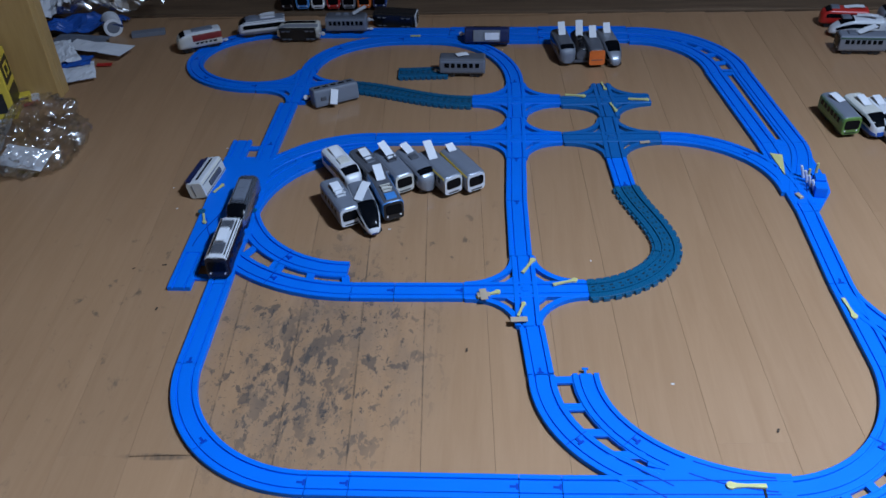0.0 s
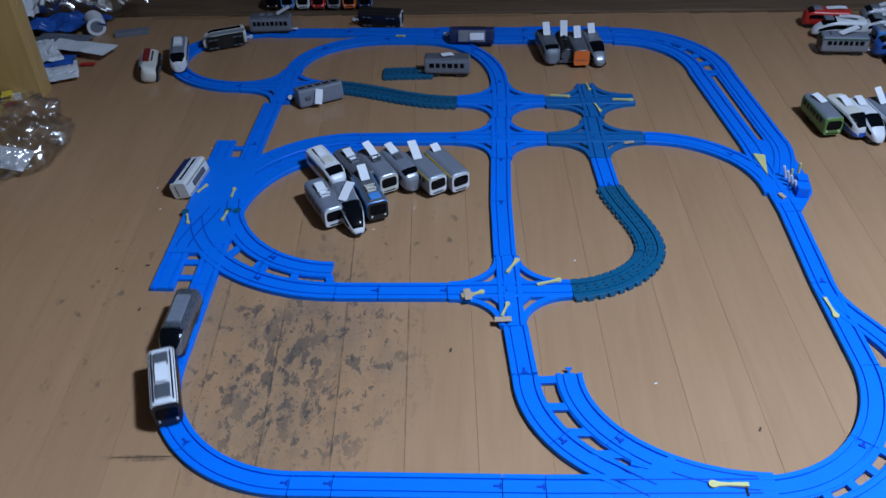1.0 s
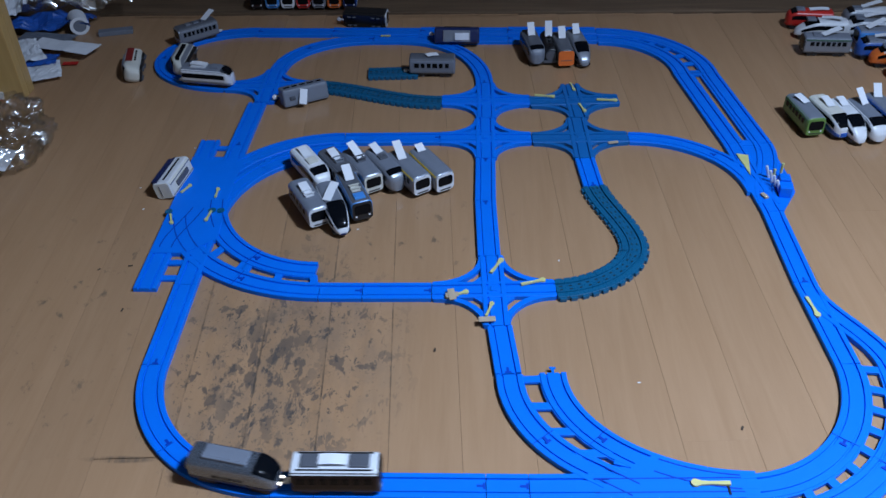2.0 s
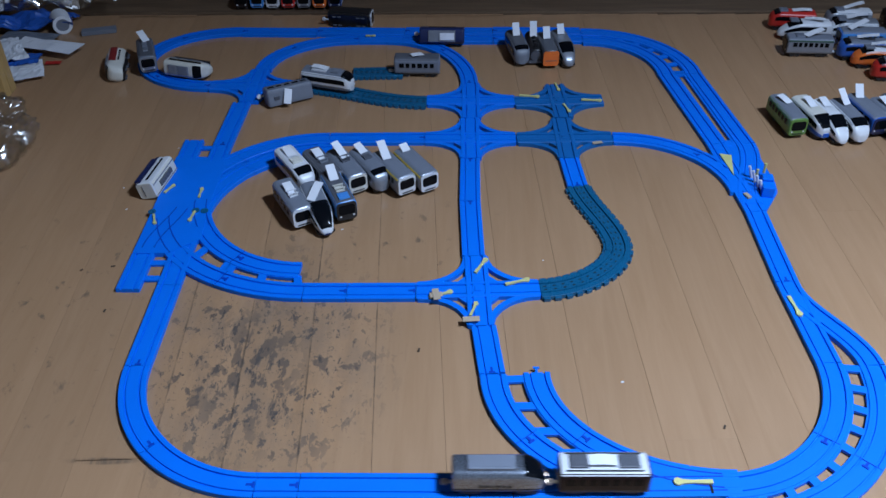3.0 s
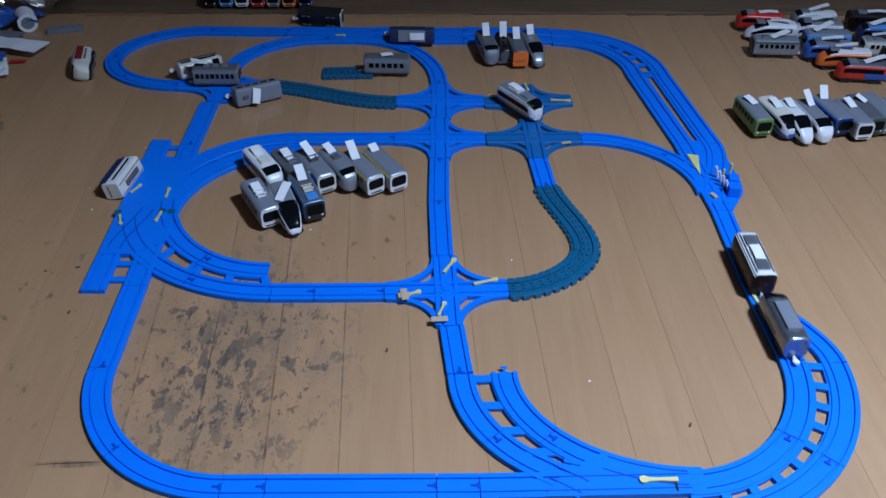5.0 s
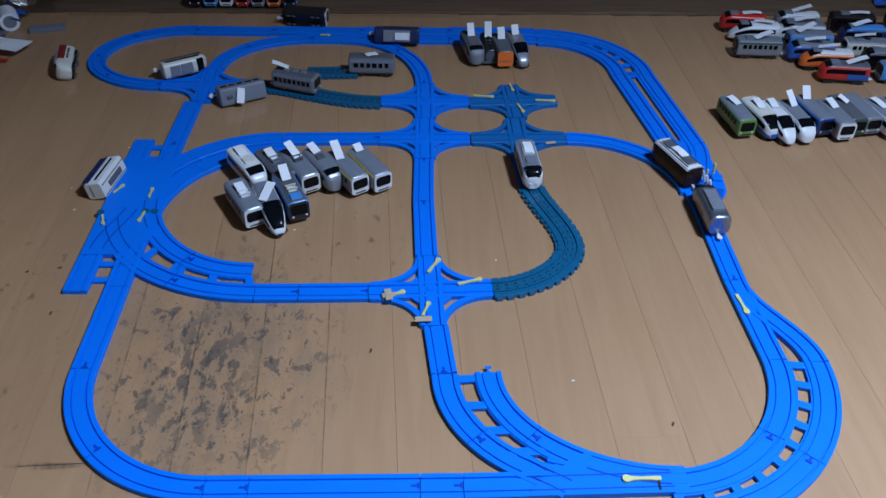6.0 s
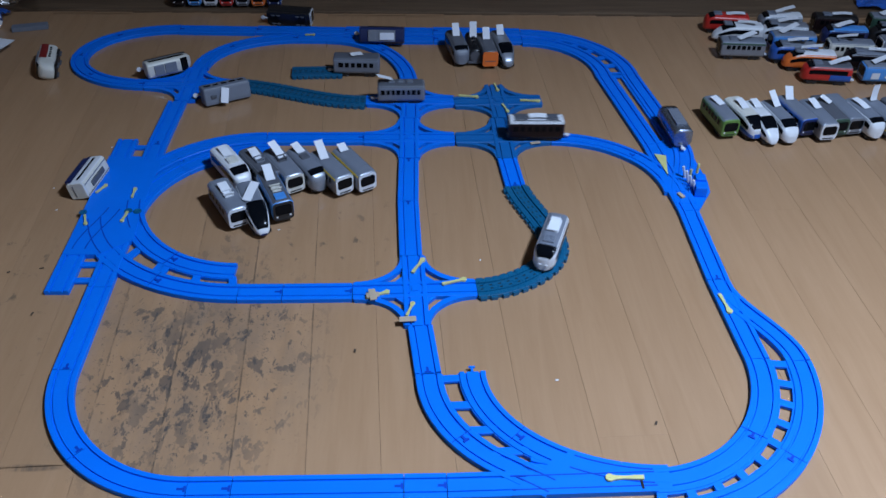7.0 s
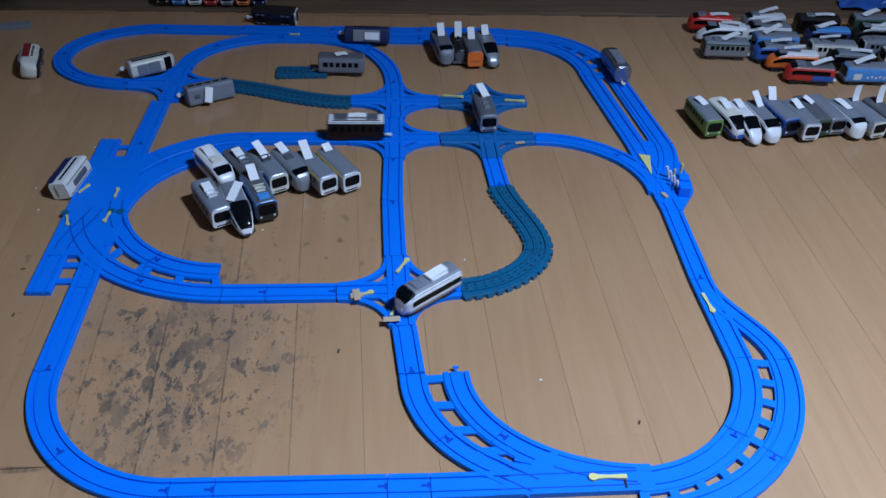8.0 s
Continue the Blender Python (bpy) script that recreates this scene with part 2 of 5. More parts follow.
def floor_boards():
    rng = random.Random(4)
    wide, gap = 0.0985, 0.00042
    made = {}
    for i in range(-23, 23):
        y = JOINTS.get(i, 0.305 + 0.01 * rng.random()) - 3.636
        while y < 2.138:
            ln = 1.818
            y0, y1 = max(y, -2.2), min(y + ln, 2.138)
            y += ln
            if y1 - y0 < 0.004:
                continue
            key = round(y1 - y0, 2)
            if key not in made:
                bm = box_bm((wide - gap, (y1 - y0) * 1.00101, 0.012), (0, 0, -0.006), 0.00015)
                made[key] = part("floor_board", bm, M_FLOOR, floor)
                ob = made[key]
            else:
                ob = new("floor_board", made[key].data)
                ob.parent = floor
            yc = (y0 + y1) / 2
            ob.matrix_local = pose(0.0165 + (i + 0.5) * wide + SLOPE * (yc - 0.704) - 0.0325, yc, 0, 0, 0, 2.58)


sill = tagged(part("sill", box_bm((4.6, 0.126, 0.034), (0, 2.203, -0.010), 0.003), M_SILL), "dark worn wooden door sill", "sill", kind="structure")
wall_north = tagged(part("wall_north", box_bm((4.6, 0.08, 2.4), (0, 2.305, 1.18)), M_SILL), "dark brown wooden sliding wall", "wall", kind="structure")
for nm, size, at in (("wall_south", (4.6, 0.08, 2.4), (0, -2.3, 1.18)), ("wall_east", (0.08, 4.7, 2.4), (2.3, 0, 1.18)), ("wall_west", (0.08, 4.7, 2.4), (-2.3, 0, 1.18))):
    tagged(part(nm, box_bm(size, at), M_WALL), "plain plastered room wall", "wall", kind="structure")
tagged(part("ceiling", box_bm((4.7, 4.7, 0.06), (0, 0, 2.42)), M_WALL), "plain flat ceiling", "ceiling", kind="structure")


# ---- rails ----
def tongue(p, ang, z):
    """The jigsaw key at a rail's end: a stem with a wider head."""
    out = [(0, -0.0018), (0.008, -0.0018), (0.008, -0.0046), (0.0112, -0.0046), (0.0112, 0.0046), (0.008, 0.0046), (0.008, 0.0018), (0, 0.0018)]
    c, s = math.cos(ang), math.sin(ang)
    return prism_bm([(p[0] + x * c - y * s, p[1] + x * s + y * c) for x, y in out], z - 0.002, z)


def rail(name, pts, label, z=0.0, material=None, joint=True, parent=None, group="railway track"):
    """One rail piece, trimmed a little at both ends."""
    n = length(pts)
    body = cut(pts, 0.0005, n - 0.0005)
    bm = sweep(bmesh.new(), body, SECTION, z)
    if parent is not None:
        return part(name, bm, material or M_RAIL, parent)
    ob = part(name, bm, material or M_RAIL)
    tagged(ob, label, "toy rail", group)
    if joint:
        for s, extra in ((n - 0.012, 0),):
            x, y, a = at_distance(pts, s)
            part("joint_key", tongue((x, y), a + extra, RAIL_TOP + z - 0.0004), M_DRAIL, ob)
    return ob


M_DRAIL = plastic("rail_blue_key", (0.001, 0.045, 0.40), 0.5, grain=0.06, spec=0.2)


def ties(parent, inner, outer, count, z=0.0045, s0=0.1, s1=0.9, w=0.013):
    """Bridges between the two tracks of a double rail."""
    for i in range(count):
        k = s0 + (s1 - s0) * i / max(1, count - 1)
        a, b = at_distance(inner, k * length(inner)), at_distance(outer, k * length(outer))
        ang = math.atan2(b[1] - a[1], b[0] - a[0])
        d = math.dist(a[:2], b[:2])
        part("bridge", box_bm((d - 0.03, w, 0.005), ((a[0] + b[0]) / 2, (a[1] + b[1]) / 2, z), 0.0006, ang), M_RAIL, parent)


def double_rail(name, inner, outer, label, count, z=0.0, s0=0.1, s1=0.9, edge=0.0205, joints=()):
    root = tagged(new(name), label, "toy rail", "railway track")
    rail("track", inner, "", z, parent=root)
    rail("track", outer, "", z + 0.0003, parent=root)
    ties(root, inner, outer, count, s0=s0, s1=s1)
    for a, b in ((inner, outer), (outer, inner)):
        p, q = at_distance(a, length(a) / 2), at_distance(b, length(b) / 2)
        sgn = 1 if -math.sin(p[2]) * (q[0] - p[0]) + math.cos(p[2]) * (q[1] - p[1]) > 0 else -1
        lip = [(sgn * 0.0185, 0.0005), (sgn * edge, 0.0005), (sgn * edge, 0.0066), (sgn * 0.0185, 0.0066)]
        for k in joints:
            x, y, ang = at_distance(a, length(a) * k)
            part("joint_seam", box_bm((0.0009, 0.037, 0.0006), (x, y, RAIL_TOP + z + 0.0003), 0, ang), M_DRAIL, root)
            part("joint_key", tongue((x, y), ang, RAIL_TOP + z + 0.0009), M_DRAIL, root)
        part("flange", sweep(bmesh.new(), cut(a, 0.001, length(a) - 0.001), lip if sgn < 0 else lip[::-1], z), M_RAIL, root)
    return root


def grooves(parent, pts, z):
    """The pair of narrow wheel grooves that cross a flat deck, their shade coloured in as fine dark inlays."""
    for s in (-1, 1):
        u = s * 0.0105
        strip = [(u - 0.0009, -0.0006), (u + 0.0009, -0.0006), (u + 0.0009, 0.00025), (u - 0.0009, 0.00025)]
        part("groove", sweep(bmesh.new(), pts, strip, z), M_DRAIL, parent)


def lever(x, y, deg, ln=0.046, name="lever", z=RAIL_TOP):
    """A pale yellow turnout lever: a spoon-shaped handle, broad at one end."""
    k = max(0.62, ln / 0.05)
    r, tail, neck, wide = 0.0056 * k, 0.0030 * k, 0.0022 * k, 0.0032 * k
    out = [(-ln / 2, -tail), (-ln / 2 + 0.009 * k, -tail), (0.0, -neck), (ln / 2 - 2.2 * r, -wide)]
    out += [(ln / 2 - r + r * math.cos(a), r * math.sin(a)) for a in (radians(-100 + 25 * i) for i in range(9))]
    out += [(ln / 2 - 2.2 * r, wide), (0.0, neck), (-ln / 2 + 0.009 * k, tail), (-ln / 2, tail)]
    bm = prism_bm(out, 0.0006, 0.0034)
    cyl_bm(0.0012, 0.0008, Matrix.Translation((ln / 2 - r, 0, 0.0036)), 8, bm)
    ob = part(name, bm, M_YELLOW)
    ob.matrix_world = pose(x, y, z, 0, 0, deg)
    return ob


def cross_rail(cx, cy, hx, hy, label, turn=0.0, z=0.0, material=None):
    """A four-way crossing: two tracks and four curved flanks, with open corners."""
    mat = material or M_RAIL
    root = tagged(new("crossing_rail"), label, "toy rail", "railway track")
    root.matrix_world = pose(cx, cy, 0, 0, 0, turn)
    part("track", sweep(bmesh.new(), line((-hx + 0.0005, 0), (hx - 0.0005, 0)), SECTION, z), mat, root)
    part("track", sweep(bmesh.new(), line((0, -hy + 0.0005), (0, hy - 0.0005)), SECTION, z + 0.0004), mat, root)
    for sx in (-1, 1):
        for sy in (-1, 1):
            pts = quarter((sx * (hx - 0.003), sy * 0.0165), (sx * 0.0165, sy * (hy - 0.003)), "h", 13)
            flank = [(0.0048, 0), (0.0048, RAIL_TOP - 0.0007), (-0.0048, RAIL_TOP - 0.0007), (-0.0048, 0)]
            part("curved_flank", sweep(bmesh.new(), pts, flank, z), mat, root)
            # groove lip on the flank's outer edge and a small gusset in the corner
            gus = [(sx * 0.018, sy * 0.018), (sx * 0.034, sy * 0.018), (sx * 0.018, sy * 0.034)]
            if sx * sy < 0:
                gus = gus[::-1]
            part("gusset", prism_bm(gus, 0.001, RAIL_TOP - 0.0012), mat, root)
    part("centre_plate", box_bm((0.011, 0.011, 0.0014), (0, 0, RAIL_TOP + z + 0.0002), 0.0004), mat, root)
    return root


BLUE_S, BLUE_C = "bright blue plastic straight toy rail on the floor", "bright blue plastic curved toy rail on the floor"


def straight(p, q, z=0.0):
    return rail("straight_rail", line(p, q), BLUE_S, z)


def curve(p, q, first, pieces=2, z=0.0):
    for i in range(pieces):
        rail("curved_rail", quarter(p, q, first, 13, i / pieces, (i + 1) / pieces), BLUE_C, z)


# left side, going down to the near corner
straight((-0.471, 1.075), (-0.471, 0.895))
curve((-0.471, 0.895), (-0.261, 0.687), "v")
# near side
straight((-0.261, 0.687), (-0.205, 0.687))
straight((-0.205, 0.687), (0.013, 0.687))
straight((0.013, 0.687), (0.068, 0.687))
# the near turnout with a double curve
near = tagged(new("turnout_rail"), "blue plastic turnout rail with yellow lever", "toy rail", "railway track")
rail("track", line((0.068, 0.687), (0.336, 0.692)), "", parent=near)
rail("track", bend((0.175, 0.712), (0.92, -0.3), (0.336, 0.692), (1, 0.05)), "", 0.0002, parent=near)
DECK = RAIL_TOP + 0.0008
column_out = quarter((0.049, 0.880), (0.262, 0.686), "v", 19, 0, 0.645) + [(0.202, 0.6825)]
column_in = quarter((0.112, 0.884), (0.358, 0.695), "v", 23)
part("deck", prism_bm([(0.150, 0.6690), (0.338, 0.6725), (0.342, 0.7095), (0.305, 0.7150), (0.268, 0.7265), (0.236, 0.7385), (0.208, 0.7250), (0.191, 0.7050), (0.172, 0.7000)], 0.0005, DECK), M_RAIL, near)
grooves(near, line((0.150, 0.688), (0.338, 0.692), 4), DECK)
grooves(near, cut(column_out, 0.218, length(column_out)), DECK + 0.0002)
rail("track", cut(column_in, 0.28, length(column_in)), "", 0.0002, parent=near)
grooves(near, cut(column_in, 0.215, length(column_in) - 0.022), DECK + 0.0003)
# black strip on the deck, painted shade of an uncut opening
part("slot_shade", box_bm((0.003, 0.016, 0.0006), (0.3185, 0.684, DECK + 0.0008)), M_BLACK, near)
lv = lever(0.297, 0.692, 180, 0.05, z=DECK + 0.0004)
lv.parent = near
column = double_rail("double_curved_rail", column_out, cut(column_in, 0.0, 0.28), "blue double curved toy rail with square openings between tracks", 5, 0.0002, 0.036, 0.80, joints=(0.47,))
part("joint_key", tongue((0.112, 0.8835), math.pi / 2, RAIL_TOP), M_RAIL, column)
# near right corner, double curve
corner_in = quarter((0.539, 0.905), (0.336, 0.690), "v", 23)
corner_out = quarter((0.600, 0.900), (0.330, 0.638), "v", 23)
double_rail("double_curved_rail", corner_in, corner_out, "blue double curved toy rail with square openings between tracks", 10, 0.0, 0.02, 0.98, 0.0218, (0.46,))
# right side
right_t = tagged(new("turnout_rail"), "blue plastic turnout rail with yellow lever", "toy rail", "railway track")
rail("track", line((0.531, 1.085), (0.539, 0.905)), "", parent=right_t)
rail("track", bend((0.531, 1.075), (0.05, -1), (0.600, 0.900), (0, -1)), "", 0.0004, parent=right_t)
lv = lever(0.524, 1.024, -83, 0.046)
lv.parent = right_t
straight((0.531, 1.278), (0.531, 1.085))
# mechanical turnout with a lever box
auto = tagged(new("turnout_rail"), "blue mechanical turnout rail with yellow flap and lever box", "toy rail", "railway track")
rail("track", line((0.512, 1.505), (0.531, 1.278)), "", parent=auto)
rail("track", bend((0.571, 1.505), (0.1, -1), (0.531, 1.30), (0.05, -1)), "", 0.0004, parent=auto)
part("base_plate", prism_bm([(0.540, 1.262), (0.588, 1.340), (0.592, 1.370), (0.584, 1.52), (0.52, 1.52)], 0.0005, 0.0062), M_RAIL, auto)
part("flap", prism_bm([(0.519, 1.389), (0.531, 1.458), (0.509, 1.464)], RAIL_TOP + 0.0002, RAIL_TOP + 0.0022), M_YELLOW, auto)
part("lever_box", box_bm((0.022, 0.044, 0.021), (0.5665, 1.343, 0.0165), 0.002, -0.12), M_RAIL, auto)
part("box_cap", box_bm((0.020, 0.020, 0.006), (0.568, 1.352, 0.0295), 0.002, -0.12), M_RAIL, auto)
for i in range(4):
    part("white_pin", cyl_bm(0.0026, 0.028, Matrix.Translation((0.547 + i * 0.0024, 1.384 - i * 0.0155, 0.0205)) @ Matrix.Rotation(-0.30, 4, "Y"), 10, bevel=0.0006), M_WHITE, auto)
part("yellow_pin", cyl_bm(0.0026, 0.026, Matrix.Translation((0.572, 1.385, 0.026)), 10, bevel=0.0006), M_YELLOW, auto)
part("yellow_pin", cyl_bm(0.0026, 0.014, Matrix.Translation((0.562, 1.390, 0.016)), 10, bevel=0.0006), M_YELLOW, auto)
part("stop_lever", box_bm((0.008, 0.016, 0.004), (0.527, 1.322, RAIL_TOP + 0.002), 0.001, 0.4), M_TAN, auto)
# branch to the upper line
branch = quarter((0.311, 1.529), (0.519, 1.335), "h", 19)
rail("curved_rail", quarter((0.311, 1.529), (0.519, 1.335), "h", 13, 0, 0.55), BLUE_C)
rail("curved_rail", quarter((0.311, 1.529), (0.519, 1.335), "h", 13, 0.55, 1), BLUE_C, 0.0007)
# far right: double straight and double curve
double_rail("double_straight_rail", line((0.468, 1.800), (0.512, 1.505), 5), line((0.530, 1.800), (0.571, 1.505), 5),
            "blue double straight toy rail with long opening", 2, 0, 0.0, 1.0, 0.0240)
double_rail("double_curved_rail", quarter((0.300, 1.976), (0.468, 1.800), "h"), quarter((0.300, 2.018), (0.530, 1.800), "h"),
            "blue double curved toy rail with square openings between tracks", 6, 0, 0.3, 0.97)
# far side
for a, b in ((0.300, 0.085), (0.085, -0.13), (-0.13, -0.345), (-0.345, -0.53)):
    straight((a, 2.024), (b, 2.028))
straight((0.300, 1.984), (0.085, 1.984))
straight((0.085, 1.984), (-0.13, 1.984))
# far left loop
curve((-0.53, 2.030), (-0.726, 1.882), "h")
curve((-0.726, 1.882), (-0.552, 1.750), "v")
# inner loop
curve((-0.446, 1.823), (-0.24, 1.984), "v")
straight((-0.24, 1.984), (-0.13, 1.984))
curve((-0.17, 1.982), (0.025, 1.757), "h", z=0.0005)
cross_rail(-0.452, 1.750, 0.1, 0.075, "blue four-way crossing rail with curved flanks")
# left station rails
straight((-0.466, 1.673), (-0.472, 1.50))
straight((-0.472, 1.50), (-0.471, 1.33))
station = tagged(new("turnout_rail"), "large blue double turnout rail with four yellow levers", "toy rail", "railway track")
rail("track", line((-0.471, 1.33), (-0.471, 1.075)), "", parent=station)
rail("track", line((-0.532, 1.52), (-0.536, 1.064)), "", parent=station)
rail("track", bend((-0.53, 1.16), (0.0, 1), (-0.475, 1.42), (0.0, 1)), "", 0.0001, parent=station)
lo_out, lo_in = quarter((-0.532, 1.300), (-0.25, 1.061), "v"), quarter((-0.472, 1.33), (-0.262, 1.114), "v")
rail("track", cut(lo_out, 0, length(lo_out) * 0.64), "", 0.0003, parent=station)
rail("track", cut(lo_in, 0, length(lo_in) * 0.64), "", 0.0003, parent=station)
ties(station, lo_in, lo_out, 2, s0=0.455, s1=0.625)
up_out, up_in = quarter((-0.50, 1.29), (-0.26, 1.527), "v"), quarter((-0.466, 1.26), (-0.25, 1.483), "v")
rail("track", cut(up_out, 0, length(up_out) * 0.5), "", 0.0005, parent=station)
rail("track", cut(up_in, 0, length(up_in) * 0.5), "", 0.0005, parent=station)
part("deck", prism_bm([(-0.5525, 1.155), (-0.492, 1.155), (-0.445, 1.195), (-0.4525, 1.30), (-0.4515, 1.385), (-0.446, 1.435), (-0.5525, 1.455)], 0.0005, DECK), M_RAIL, station)
for pts_, dz in ((bend((-0.53, 1.17), (0.0, 1), (-0.500, 1.285), (0.18, 1)), 0.0002), (cut(lo_out, 0.045, length(lo_out) * 0.36), 0.0003),
                 (cut(lo_in, 0.020, length(lo_in) * 0.30), 0.0004)):
    grooves(station, pts_, DECK + dz)
for yy in (1.095, 1.135, 1.455, 1.495):
    part("bridge", box_bm((0.03, 0.012, 0.005), (-0.502, yy, 0.003), 0.0006), M_RAIL, station)
for x, y, d in ((-0.540, 1.248, -72), (-0.537, 1.343, 64), (-0.476, 1.330, 91), (-0.475, 1.257, -97)):
    lv = lever(x, y, d, 0.030, z=DECK + 0.0003)
    lv.parent = station
for x, y in ((-0.551, 1.272), (-0.473, 1.276), (-0.457, 1.275)):
    part("teal_key", cyl_bm(0.007, 0.0014, Matrix.Translation((x, y, DECK + 0.0009)), 16), M_GREEN, station)
half = length(lo_out) * 0.64, length(lo_in) * 0.64
double_rail("double_curved_rail", cut(lo_in, half[1], length(lo_in)), cut(lo_out, half[0], length(lo_out)),
            "blue double curved toy rail with square openings between tracks", 3, 0.0, 0.04, 0.95, joints=(0.03,))
half = length(up_out) * 0.5, length(up_in) * 0.5
double_rail("double_curved_rail", cut(up_in, half[1], length(up_in)), cut(up_out, half[0], length(up_out)),
            "blue double curved toy rail with square openings between tracks", 3, 0.0, 0.1, 0.9)
# middle line
straight((-0.25, 1.061), (-0.18, 1.061))
straight((-0.18, 1.061), (-0.069, 1.062))
mid_cross = cross_rail(0.031, 1.066, 0.1, 0.085, "blue four-way crossing rail with yellow levers and tape", 2.0)


def attach(ob, parent):
    ob.parent = parent
    ob.matrix_parent_inverse = parent.matrix_world.inverted()


bpy.context.view_layer.update()
for x, y, d, ln in ((0.037, 1.122, 62, 0.042), (0.095, 1.081, 18, 0.042), (-0.028, 1.050, 23, 0.040), (0.023, 1.016, 72, 0.034)):
    attach(lever(x, y, d, ln), mid_cross)
for x, y, d, w in ((-0.036, 1.046, 100, 0.026), (-0.036, 1.046, 10, 0.020), (0.019, 0.990, 4, 0.026)):
    tb = box_bm((w, 0.011, 0.0008), (0, 0, 0.0004))
    tb = part("tape", tb, M_TAN)
    tb.matrix_world = pose(x, y, RAIL_TOP + (0.0045 if d < 50 else 0.0056), 0, 0, d)
    attach(tb, mid_cross)
straight((0.038, 0.981), (0.048, 0.882))
# centre column
straight((0.025, 1.151), (0.021, 1.31))
straight((0.021, 1.31), (0.023, 1.452))
# upper line
straight((-0.26, 1.527), (-0.066, 1.529))
CROSS = "blue four-way crossing rail with curved flanks"
cross_rail(0.024, 1.529, 0.0925, 0.0765, CROSS)
cross_rail(0.214, 1.529, 0.0965, 0.0765, CROSS, 1, material=M_DULL)
cross_rail(0.027, 1.682, 0.095, 0.0765, CROSS)
far_cross = cross_rail(0.216, 1.680, 0.0955, 0.072, "dull blue four-way crossing rail with yellow levers", 3, material=M_DULL)
bpy.context.view_layer.update()
for x, y, d, ln in ((0.154, 1.694, -8, 0.044), (0.217, 1.735, -80, 0.034), (0.229, 1.643, -74, 0.036), (0.286, 1.676, -5, 0.044)):
    attach(lever(x, y, d, ln), far_cross)
tagged(part("tape_scrap", box_bm((0.020, 0.008, 0.0008), (0.277, 1.505, RAIL_TOP + 0.002), 0, 0.2), M_TAN), "small scrap of brown tape on a rail", "tape")
tagged(lever(-0.212, 1.994, 0, 0.024, "rail_lever"), "small yellow lever lying on the far rail", "lever")
straight((0.2155, 1.4525), (0.2225, 1.357))


def flexible_rail(pts, label, count):
    """A bendable rail of linked short segments, each with a pair of side lugs."""
    root = tagged(new("flexible_rail"), label, "toy rail", "railway track")
    n = length(pts)
    for i in range(count):
        seg = cut(pts, n * i / count + 0.0001, n * (i + 1) / count - 0.0001)
        bm = sweep(bmesh.new(), seg, WIDE_SECTION, 0.0)
        x, y, a = at_distance(pts, n * (i + 0.5) / count)
        for s in (-1, 1):
            ox, oy = -math.sin(a) * s * 0.0211, math.cos(a) * s * 0.0211
            box_bm((n / count * 0.68, 0.0074, 0.0068), (x + ox * 1.03, y + oy * 1.03, 0.0034), 0.0008, a, bm)
            hx, hy = -math.sin(a) * s * 0.004, math.cos(a) * s * 0.004
            # small black block gives the shade of a hole that isn't cut
            part("slot_shade", box_bm((0.0048, 0.0022, 0.0012), (x + hx, y + hy, RAIL_TOP - 0.0008), 0, a), M_BLACK, root)
        part("segment", bm, M_GREEN, root)
    return root


snake = bend((0.2225, 1.357), (0.16, -1.0), (0.272, 1.180), (-0.02, -0.9), 17) + bend((0.272, 1.180), (-0.02, -0.9), (0.131, 1.068), (-1.15, -0.05), 17)[1:]
flexible_rail(snake, "dark teal flexible toy rail bent into an S", 24)
wavy = bend((-0.352, 1.750), (1, -0.1), (-0.068, 1.677), (1.1, 0.0), 21)
flexible_rail(wavy, "dark teal flexible toy rail lying in a slight wave", 22)
flexible_rail(line((-0.238, 1.809), (-0.125, 1.814), 9), "short dark teal flexible rail beside a grey car", 9)


M_ORANGEBROWN = wood("red_brown_wood", (0.16, 0.05, 0.02), (0.24, 0.08, 0.035), 0.5)


